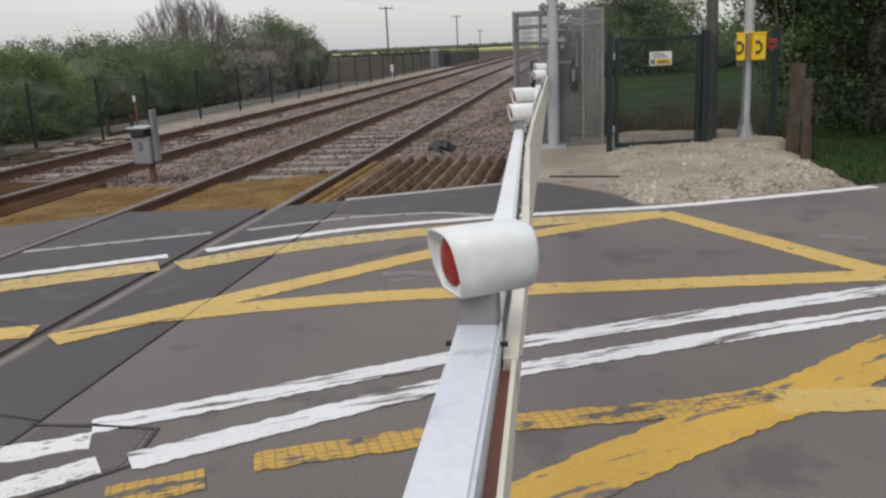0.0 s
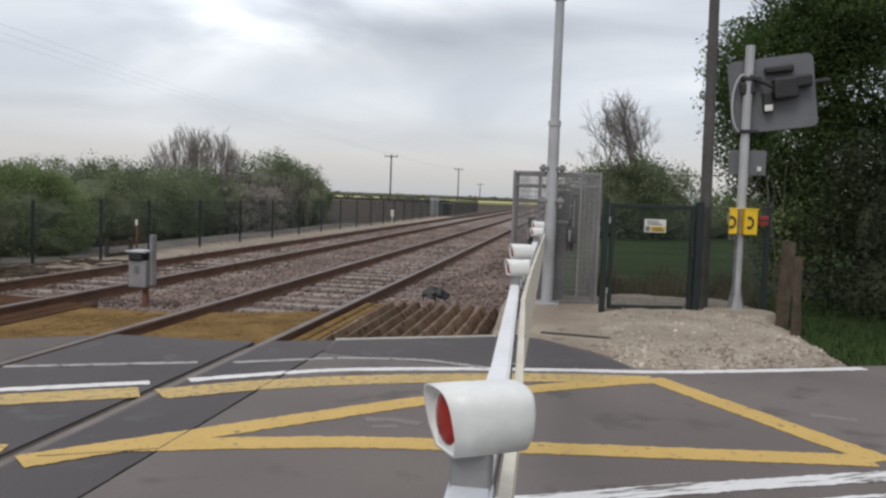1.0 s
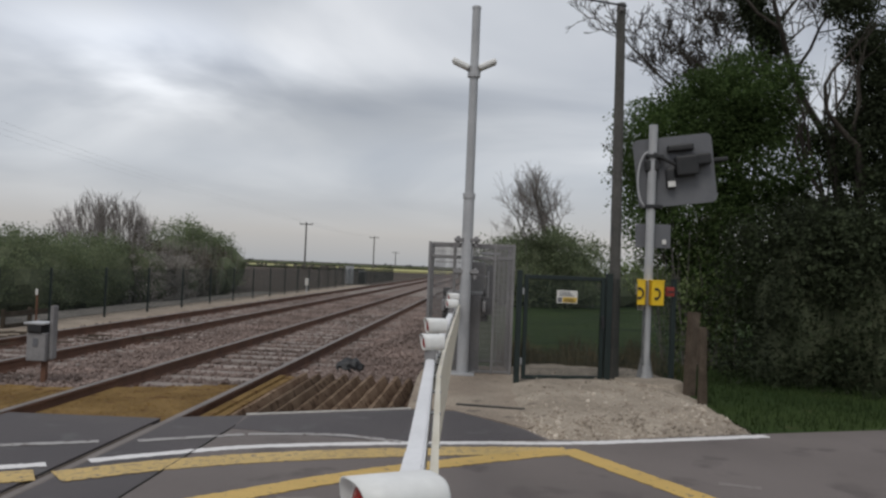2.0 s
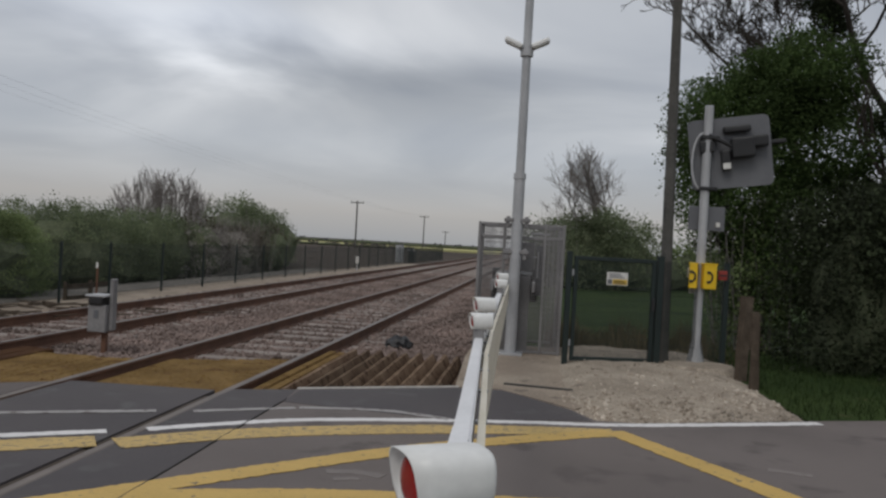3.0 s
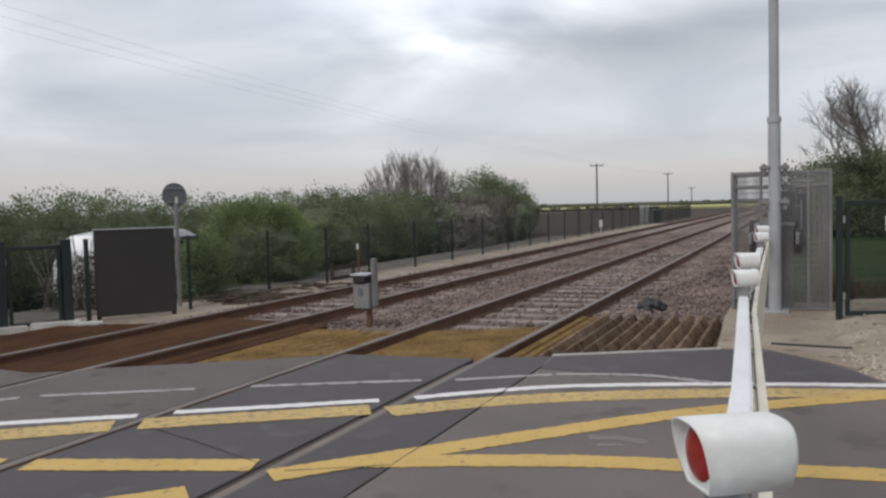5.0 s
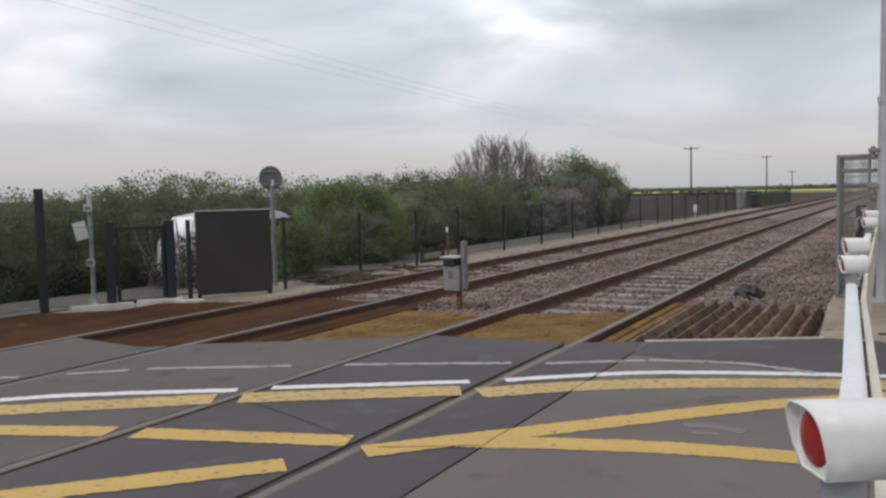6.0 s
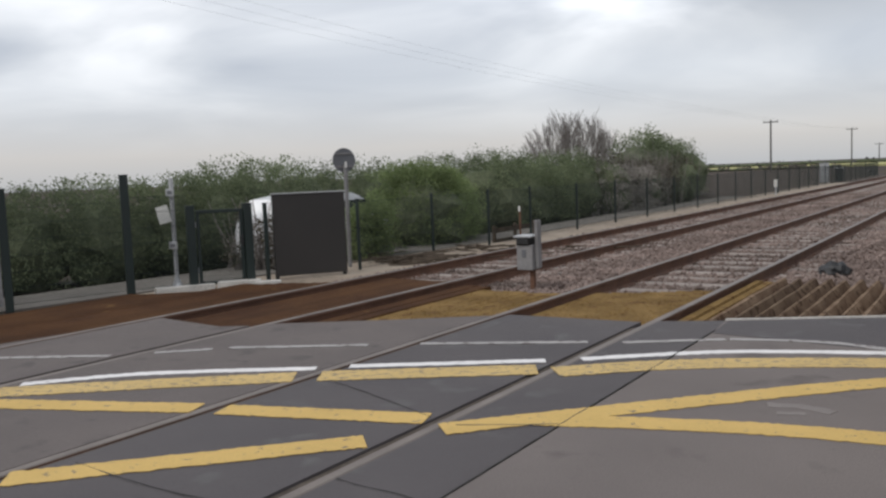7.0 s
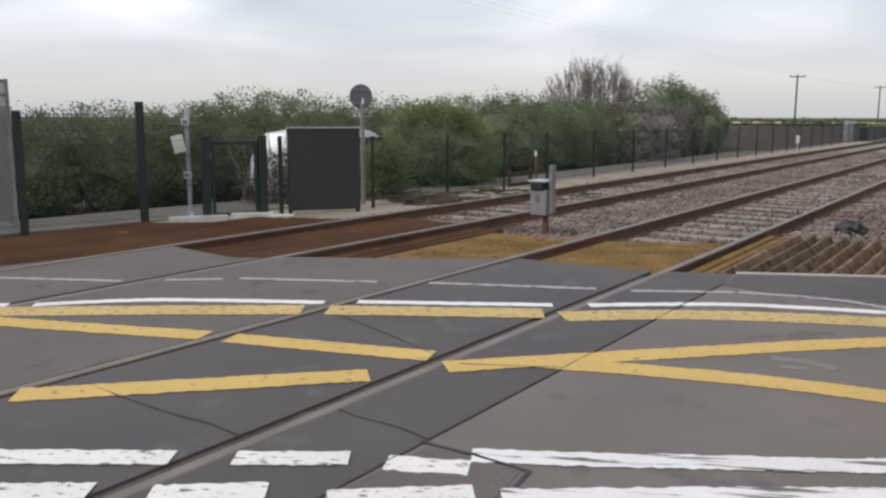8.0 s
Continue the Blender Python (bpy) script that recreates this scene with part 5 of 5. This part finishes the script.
mk = thing("marker_post", (-6.17, 16.4, -0.17), "slim red and white trackside marker post", "marker post")
bm = B()
cyl(bm, (0, 0, 0), (0, 0, 0.72), 0.022, n=8)
part("shaft", bm, M_RUST, mk)
bm = B()
box(bm, -0.025, 0.025, -0.028, -0.022, 0.70, 0.82, 0.003)
part("plate", bm, M_SIGN, mk)
mk2 = thing("marker_post", (-6.3, 41.5, -0.17), "small white trackside marker board on a post", "marker post")
bm = B()
cyl(bm, (0, 0, 0), (0, 0, 0.45), 0.03, n=8)
part("shaft", bm, M_GALV, mk2)
bm = B()
box(bm, -0.08, 0.08, -0.04, -0.03, 0.38, 0.72, 0.003)
part("plate", bm, M_SIGN, mk2)
for x, y, w, h, mm, words in ((-8.25, 64, 0.55, 1.3, M_GALV, "pale grey location cabinet by the distant track"), (-7.35, 64.5, 0.5, 0.95, M_CABINET, "dark location cabinet by the distant track")):
    th = thing("location_cabinet", (x, y, -0.2), words, "cabinet", "location cabinets")
    bm = B()
    box(bm, 0, w, 0, 0.5, 0, h, 0.02)
    part("body", bm, mm, th)
    bm = B()
    box(bm, -0.03, w + 0.03, -0.04, 0.54, h, h + 0.05, 0.01)
    part("roof", bm, M_GALV, th)
    bm = B()
    box(bm, 0.04, w - 0.04, -0.014, -0.002, 0.08, h - 0.05, 0.004)
    part("door", bm, mm, th)

wf = thing("timber_fence", (-6.78, 16.3, -0.3), "low brown weathered timber rail fence by the path", "fence")
for yy in (0.0, 0.95, 1.9):
    bm = B()
    box(bm, -0.035, 0.035, yy - 0.035, yy + 0.035, -0.1, 0.52, 0.008)
    part("post", bm, M_OLDWOOD, wf)
for zz in (0.12, 0.36):
    bm = B()
    box(bm, 0.036, 0.06, -0.05, 1.95, zz, zz + 0.11, 0.006)
    part("rail", bm, M_OLDWOOD, wf)


def branch_pile(at, n, spread, ln, words, seed):
    """Cut branches heaped loosely."""
    rnd = random.Random(seed)
    bm = B()
    for i in range(n):
        a = rnd.gauss(0.5, 0.5)
        c = Vector((rnd.gauss(0, spread), rnd.gauss(0, spread * 0.6), rnd.uniform(0.0, 0.10)))
        d = Vector((math.cos(a), math.sin(a), rnd.uniform(-0.05, 0.12))) * rnd.uniform(0.3, 1) * ln
        cyl(bm, c - d / 2, c + d / 2, rnd.uniform(0.012, 0.035), 0.008, 5)
    ob = solid("branch_pile", bm, M_OLDWOOD, words, "branches", "stuff")
    ob.location = at
    return ob


branch_pile((-6.1, 12.6, -0.13), 34, 0.55, 1.1, "cut dead branches lying by the track", 3)
branch_pile((-5.75, 14.6, -0.15), 26, 0.7, 0.8, "loose dead branches and litter by the track", 4)

# ---- parked car behind the hedge ----
def car(at):
    th = thing("parked_car", at, "white parked car partly hidden behind shrubs", "car")
    prof = [(-2.0, 0.32), (2.0, 0.32), (2.1, 0.62), (1.95, 0.80), (1.05, 0.93), (0.55, 1.36), (0.1, 1.45), (-1.0, 1.46), (-1.82, 1.40), (-2.1, 0.92), (-2.12, 0.55)]
    bm = extrude_profile(prof, 1.66)
    bmesh.ops.translate(bm, verts=bm.verts, vec=(0, -0.83, 0))
    for v in bm.verts:
        if v.co.z > 0.95:
            v.co.y *= 0.82
    bmesh.ops.bevel(bm, geom=bm.edges[:], offset=0.05, segments=2, affect="EDGES")
    part("body", bm, M_CAR, th, smooth=True)
    for s in (-1, 1):
        bm = B()
        vs = [bm.verts.new(p) for p in ((0.95, s * 0.815, 0.96), (0.52, s * 0.712, 1.30), (-1.5, s * 0.712, 1.32), (-1.62, s * 0.80, 1.03))]
        bm.faces.new(vs)
        r = bmesh.ops.extrude_face_region(bm, geom=bm.faces[:])
        bmesh.ops.translate(bm, verts=[v for v in r["geom"] if isinstance(v, bmesh.types.BMVert)], vec=(0, s * 0.02, 0))
        bmesh.ops.recalc_face_normals(bm, faces=bm.faces)
        part("side_window", bm, M_GLASS_DARK, th, "dark tinted window")
        for x in (-1.3, 1.32):
            bm = B()
            cyl(bm, (x, s * 0.62, 0.31), (x, s * 0.85, 0.31), 0.31, n=24)
            ty = part("wheel", bm, M_TYRE, th, "black tyre")
            bm = B()
            cyl(bm, (x, s * 0.84, 0.31), (x, s * 0.865, 0.31), 0.19, n=16)
            part("rim", bm, M_GALV, ty)
    bm = B()
    vs = [bm.verts.new(p) for p in ((1.06, -0.70, 0.955), (1.06, 0.70, 0.955), (0.58, 0.60, 1.355), (0.58, -0.60, 1.355))]
    bm.faces.new(vs)
    bmesh.ops.translate(bm, verts=bm.verts, vec=(0.025, 0, 0.02))
    r = bmesh.ops.extrude_face_region(bm, geom=bm.faces[:])
    bmesh.ops.translate(bm, verts=[v for v in r["geom"] if isinstance(v, bmesh.types.BMVert)], vec=(-0.03, 0, -0.03))
    bmesh.ops.recalc_face_normals(bm, faces=bm.faces)
    part("windscreen", bm, M_GLASS_DARK, th, "dark windscreen")
    return th


car((-9.02, 13.2, -0.34, 0, 0, 107))


# ---- telegraph poles and far lines ----
def telegraph(at, h, words):
    th = thing("telegraph_pole", at, words, "telegraph pole", "telegraph poles")
    bm = B()
    cyl(bm, (0, 0, 0), (0, 0, h), 0.17, 0.13, 10)
    part("shaft", bm, M_POLEWOOD, th, smooth=True)
    bm = B()
    box(bm, -1.2, 1.2, -0.06, 0.06, h - 0.45, h - 0.28, 0.01)
    part("crossarm", bm, M_POLEWOOD, th)
    for x in (-1.1, 0, 1.1):
        bm = B()
        cyl(bm, (x, 0, h - 0.28), (x, 0, h - 0.02), 0.06, 0.05, 8)
        part("insulator", bm, M_GALV_DULL, th)
    return th


telegraph((-30.6, 150, GZ, 0, 0, 10), 8.75, "wooden telegraph pole with a crossarm across the fields")
telegraph((-27.4, 217, GZ, 0, 0, 10), 8.9, "wooden telegraph pole with a crossarm across the fields")
telegraph((-30.5, 296, GZ, 0, 0, 10), 6.3, "wooden telegraph pole small in the distance")
for k, dx in enumerate((-1.1, 0.0, 1.1)):
    wire("line_wire", (-30.6 + dx, 150, 8.5), (-52 + dx * 1.6, 31 + dx, 17.0 + 0.25 * k), 1.2, 0.007, M_WIRE_FAR, "thin grey overhead line wire")
    wire("line_wire", (-30.6 + dx, 150, 8.5), (-27.4 + dx, 217, 8.6), 0.5, 0.007, M_WIRE_FAR, "thin grey overhead line wire")


# ---- planting ----
def hedge(path, depth, high, n, size, material, words, name="hedge", core=True, bumpy=0.3, z0=-0.3, twigs=0, seed=2):
    """A run of shrubs: a heart of uneven lumps, coloured as inner shade, inside a coat of leaves."""
    r = np.random.default_rng(seed)
    path = np.array(path, float)
    seg = np.linalg.norm(np.diff(path, axis=0), axis=1)
    total = seg.sum()
    th = thing(name, (path[0][0], path[0][1], z0), words, "hedge" if name == "hedge" else "shrub")
    o = np.array([path[0][0], path[0][1], z0])

    def along(s):
        s = s * total
        i = np.clip(np.searchsorted(np.cumsum(seg), s), 0, len(seg) - 1)
        t = (s - (np.cumsum(seg)[i] - seg[i])) / seg[i]
        return path[i] + (path[i + 1] - path[i]) * t[:, None]

    k = max(4, int(total / 0.55))
    s = (np.arange(k) + r.uniform(0.2, 0.8, k)) / k
    c = along(s)
    hh = high * (1 + bumpy * r.uniform(-0.6, 0.45, k))
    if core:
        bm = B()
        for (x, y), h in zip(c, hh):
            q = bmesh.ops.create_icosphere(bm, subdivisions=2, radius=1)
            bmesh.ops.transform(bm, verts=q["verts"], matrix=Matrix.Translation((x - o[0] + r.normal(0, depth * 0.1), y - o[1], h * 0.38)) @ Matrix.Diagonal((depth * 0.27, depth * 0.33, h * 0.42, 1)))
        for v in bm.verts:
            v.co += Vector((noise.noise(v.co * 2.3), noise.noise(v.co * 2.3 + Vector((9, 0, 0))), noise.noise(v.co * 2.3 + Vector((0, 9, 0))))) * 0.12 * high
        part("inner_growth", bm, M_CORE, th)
    m = max(8, n // 34)
    s2 = r.uniform(0, 1, m)
    c2 = along(s2)
    ih = np.interp(s2, s, hh)
    zz = ih * r.uniform(0.03, 1.0, m) ** 0.8
    wid = depth * 0.5 * np.sqrt(np.clip(1 - (zz / (ih * 1.08)) ** 2.6, 0.05, 1))
    ang = r.uniform(0, 2 * np.pi, m)
    cx = c2[:, 0] - o[0] + np.cos(ang) * wid * r.uniform(0.55, 1.0, m)
    cy = c2[:, 1] - o[1] + np.sin(ang) * wid * r.uniform(0.55, 1.0, m)
    rad = r.uniform(0.16, 0.42, m) * max(0.8, high / 2.2) * (size / 0.075) ** 0.4
    spots = np.stack([cx, cy, zz, rad, rad, rad * 0.8], 1)
    tagged(part("foliage", clumps(spots, 34, "foliage", size), material, th), kind="stuff")
    if twigs:
        bm = B()
        for i in range(twigs * 2):
            t = along(np.array([r.uniform(0, 1)]))[0]
            x, y = t[0] - o[0] + r.normal(0, depth * 0.2), t[1] - o[1] + r.normal(0, depth * 0.2)
            h = high * r.uniform(0.75, 1.16)
            cyl(bm, (x, y, 0.1), (x + r.normal(0, 0.25), y + r.normal(0, 0.25), h), 0.012, 0.004, 4, False)
        tagged(part("twig_growth", bm, M_BARK_HAZED, th), kind="stuff")
    return th


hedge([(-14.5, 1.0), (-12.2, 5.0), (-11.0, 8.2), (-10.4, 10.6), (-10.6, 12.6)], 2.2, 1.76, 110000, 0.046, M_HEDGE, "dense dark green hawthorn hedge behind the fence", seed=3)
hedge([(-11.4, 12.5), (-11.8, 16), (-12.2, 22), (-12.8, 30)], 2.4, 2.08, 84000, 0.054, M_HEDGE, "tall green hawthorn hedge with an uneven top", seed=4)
hedge([(-8.5, 10.45), (-7.85, 10.85)], 0.7, 1.2, 900, 0.06, M_SCRUB, "tangle of thin bare stems by the far gate", "shrub", False, 0.2, -0.25, 36, 5)
hedge([(-7.45, 12.2), (-7.6, 13.6)], 0.7, 1.08, 9000, 0.045, M_HEDGE_BRIGHT, "low green growth behind the screen panel", "shrub", True, 0.2, -0.2, 0, 17)
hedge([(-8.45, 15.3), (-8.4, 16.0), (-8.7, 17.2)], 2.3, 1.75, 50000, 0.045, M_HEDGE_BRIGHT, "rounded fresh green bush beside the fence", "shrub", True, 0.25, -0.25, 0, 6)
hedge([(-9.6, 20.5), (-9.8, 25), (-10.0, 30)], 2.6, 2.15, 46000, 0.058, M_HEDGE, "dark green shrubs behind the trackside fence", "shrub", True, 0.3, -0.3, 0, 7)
hedge([(-9.3, 28), (-9.6, 33), (-10.2, 39)], 2.6, 2.1, 17000, 0.08, M_SCRUB, "brownish leafless scrub behind the trackside fence", "shrub", True, 0.3, -0.3, 260, 8)
hedge([(-10.6, 35), (-11.6, 41), (-12.8, 47)], 3.4, 2.9, 34000, 0.09, M_HEDGE, "tall green shrubs at the end of the hedge", "shrub", True, 0.25, -0.3, 20, 9)
hedge([(-8.7, 27.2), (-8.9, 31.5)], 1.5, 1.6, 11000, 0.06, M_BLOSSOM, "pale blossoming blackthorn bush", "shrub", False, 0.3, -0.3, 60, 10)
hedge([(3.4, 36), (5.2, 36.5), (6.6, 37.5)], 4.2, 3.3, 34000, 0.10, M_HEDGE, "rounded green thicket beyond the pasture", "shrub", True, 0.25, -0.3, 30, 11)
hedge([(8.2, 40), (14, 42), (24, 44)], 3.0, 2.3, 14000, 0.13, M_HEDGE_BRIGHT, "green field hedge beyond the pasture", seed=12)
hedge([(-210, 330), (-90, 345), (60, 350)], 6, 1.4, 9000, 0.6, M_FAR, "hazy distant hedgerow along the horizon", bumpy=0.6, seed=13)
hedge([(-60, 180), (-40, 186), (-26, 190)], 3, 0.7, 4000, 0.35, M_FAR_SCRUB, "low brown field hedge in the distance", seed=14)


def bare_tree(at, h, r, seed, words, levels=5, spread=0.4, lift=0.3, kids=3, bend=0.18, fork=0.34, shrink=0.68, rmin=0.006, bark=None):
    th = thing("bare_tree", at, words, "tree")
    me, tips = limbs((0, 0, 0), (0, 0, 1), h * fork, r, levels, spread, kids, lift, seed * 31, bend=bend, shrink=shrink, rmin=rmin, split=True)
    part("trunk", me[0], bark or M_BARK, th)
    tagged(part("twig_growth", me[1], bark or M_BARK, th), kind="stuff")
    return th


def coppice(at, h, wide, stems, seed, words):
    """Many upright stems from one stool, tallest in the middle, each with short rising twigs."""
    th = thing("bare_tree", at, words, "tree")
    rnd = random.Random(seed)
    for k in range(stems):
        a, d = rnd.uniform(0, 2 * math.pi), wide * math.sqrt(rnd.random())
        tall = h * (1 - 0.30 * (d / wide) ** 2) * rnd.uniform(0.93, 1.0)
        lean = Vector((math.cos(a) * d * 0.05, math.sin(a) * d * 0.05, 1))
        me, tips = limbs((math.cos(a) * d, math.sin(a) * d, 0), lean, tall / 1.42, 0.021, 2, 0.34, 9, 0.16, seed * 31 + k, bend=0.06, shrink=0.34, rmin=0.0055)
        part("stem", me, M_BARK_HAZED, th)
    return th


coppice((-18.9, 46, GZ), 5.5, 2.2, 62, 5, "leafless many-stemmed tree above the hedge, its colour paled for haze")
bare_tree((5.75, 37.4, GZ), 7.6, 0.15, 8, "leafless grey tree with fine spreading twigs", 5, 0.46, 0.20, 4, 0.16, 0.32, 0.70, 0.0052, M_BARK_HAZED)


def leafy_tree(at, h, spots, per, size, leaf, words, seed, trunk_r=0.2, levels=4, spread=0.45, lift=0.2):
    """Trunk and limbs with leaf clumps set round the given bulks (rows of x, y, z, radius)."""
    th = thing("tree", at, words, "tree")
    me, tips = limbs((0, 0, -0.1), (0, 0, 1), h * 0.36, trunk_r, levels, spread, 3, lift, seed)
    part("trunk", me, M_BARK, th)
    r = np.random.default_rng(seed)
    rows = []
    for x, y, z, rad, k in spots:
        d = r.normal(size=(k, 3))
        d /= np.linalg.norm(d, axis=1)[:, None]
        p = np.array([x, y, z]) + d * rad * r.uniform(0.55, 1.1, (k, 1)) * np.array([1, 1, 0.9])
        q = r.uniform(0.16, 0.40, k)
        rows.append(np.column_stack([p, q, q, q * 0.75]))
    rows = np.concatenate(rows)
    rows = rows[rows[:, 2] > 0.1]
    tagged(part("crown", clumps(rows, per, "crown", size), leaf, th), kind="stuff")
    return th


leafy_tree((6.55, 15.4, -0.1), 4.4, [(0.65, 0, 4.65, 0.95, 270), (0.0, 0, 4.3, 0.95, 230), (-0.75, 0.2, 3.9, 0.85, 210), (0.9, 0, 3.6, 1.15, 270), (-0.8, 0, 3.2, 0.8, 150), (-0.4, 0, 2.6, 1.1, 230), (0.9, 0.1, 2.2, 1.2, 210), (0.2, 0, 1.2, 1.0, 150)], 66, 0.056, M_TREE_LEAF, "bushy dark green tree behind the signal", 21, 0.14)
leafy_tree((8.55, 14.2, -0.1), 6.0, [(-0.3, 0, 1.2, 1.2, 300), (0.5, 0, 2.2, 1.25, 320), (-0.55, 0.2, 2.2, 0.8, 170), (1.6, 0, 1.6, 1.4, 260), (0.30, 0, 3.7, 0.8, 240), (0.6, 0, 4.6, 0.62, 160), (0.15, 0, 5.4, 0.34, 70), (-0.15, 0, 6.0, 0.27, 50), (-0.5, 0, 6.7, 0.24, 44), (1.2, 0.2, 5.4, 0.6, 120), (1.1, 0, 6.4, 0.42, 70), (-0.6, 2.5, 6.1, 0.26, 40), (-0.8, 2.5, 6.45, 0.25, 36), (-1.0, 2.5, 6.8, 0.24, 34), (-1.2, 2.5, 7.15, 0.22, 30), (-1.4, 2.5, 7.5, 0.2, 26)], 60, 0.058, M_IVY, "dark tree smothered in ivy beside the road", 22, 0.15, 4, 0.34, 0.3)
leafy_tree((10.2, 14.6, -0.1), 8.0, [(0.0, 0, 2.0, 1.9, 360), (0.0, 0.2, 4.2, 1.4, 280), (0.1, 0, 6.0, 0.8, 180), (0.2, 0, 7.4, 0.6, 110), (1.8, 0, 2.5, 1.7, 260), (-1.0, -0.4, 1.2, 1.4, 240)], 52, 0.064, M_IVY, "very dark ivy-covered tree beside the road", 23, 0.18, 4, 0.36, 0.3)
for x, y, hh, rr, sd, words in ((8.1, 17.2, 9.6, 0.13, 41, "tall leafless tree with fine twigs behind the holly"), (9.8, 16.4, 9.6, 0.13, 43, "leafless tree with dark spreading limbs by the road")):
    bare_tree((x, y, -0.1), hh, rr, sd, words, 7, 0.44, 0.13, 3, 0.20, 0.46, 0.60, 0.0065)
hedge([(6.6, 12.5), (8.0, 12.1), (11.5, 12.8)], 2.0, 2.4, 60000, 0.075, M_IVY, "very dark overgrown hedge under the roadside trees", seed=15)
hedge([(6.1, 15.2), (6.6, 15.6)], 1.5, 2.6, 5000, 0.07, M_HEDGE_BRIGHT, "light green sapling leaves behind the wooden pole", "shrub", False, 0.3, -0.2, 30, 16)

# grass blades on the verge
n = 9000
bx, by = rng.uniform(5.2, 12, n), rng.uniform(8.3, 13.0, n)
ok = by > 8.35 + (bx - 5.27) * 0.40
bx, by = bx[ok], by[ok]
hgt = rng.uniform(0.04, 0.13, len(bx))
ax = rng.uniform(0, np.pi, len(bx))
wv = np.stack([np.cos(ax), np.sin(ax)], 1) * 0.007
lean = rng.normal(0, 0.03, (len(bx), 2))
vv = np.zeros((len(bx), 3, 3))
vv[:, 0, :2], vv[:, 1, :2] = np.stack([bx, by], 1) - wv, np.stack([bx, by], 1) + wv
vv[:, 2, :2] = np.stack([bx, by], 1) + lean
vv[:, :2, 2], vv[:, 2, 2] = -0.03, hgt[:, None].ravel() - 0.02
M_BLADE = leafy("grass_blade", (0.020, 0.038, 0.010), (0.046, 0.070, 0.021), 0.25)
solid("grass_blades", mesh_from(vv.reshape(-1, 3), np.arange(len(bx) * 3).reshape(-1, 3), "grass_blades"), M_BLADE, "tufts of green grass on the verge", "grass", "stuff")

# dead reeds and tall dry grass behind the gate
n = 2600
bx, by = rng.uniform(2.9, 5.6, n), rng.uniform(12.5, 15.5, n)
hgt = rng.uniform(0.12, 0.55, n) * (0.5 + 0.5 * np.sin(bx * 3.1 + 1) ** 2)
ax = rng.uniform(0, np.pi, n)
wv = np.stack([np.cos(ax), np.sin(ax)], 1) * 0.011
vv = np.zeros((n, 3, 3))
vv[:, 0, :2], vv[:, 1, :2] = np.stack([bx, by], 1) - wv, np.stack([bx, by], 1) + wv
vv[:, 2, :2] = np.stack([bx, by], 1) + rng.normal(0, 0.08, (n, 2))
vv[:, :2, 2], vv[:, 2, 2] = -0.14, hgt - 0.12
M_REED = leafy("dry_reed", (0.075, 0.070, 0.035), (0.16, 0.125, 0.075), 0.2)
solid("dry_reeds", mesh_from(vv.reshape(-1, 3), np.arange(n * 3).reshape(-1, 3), "dry_reeds"), M_REED, "dry brown reeds and grass behind the gate", "grass", "stuff")
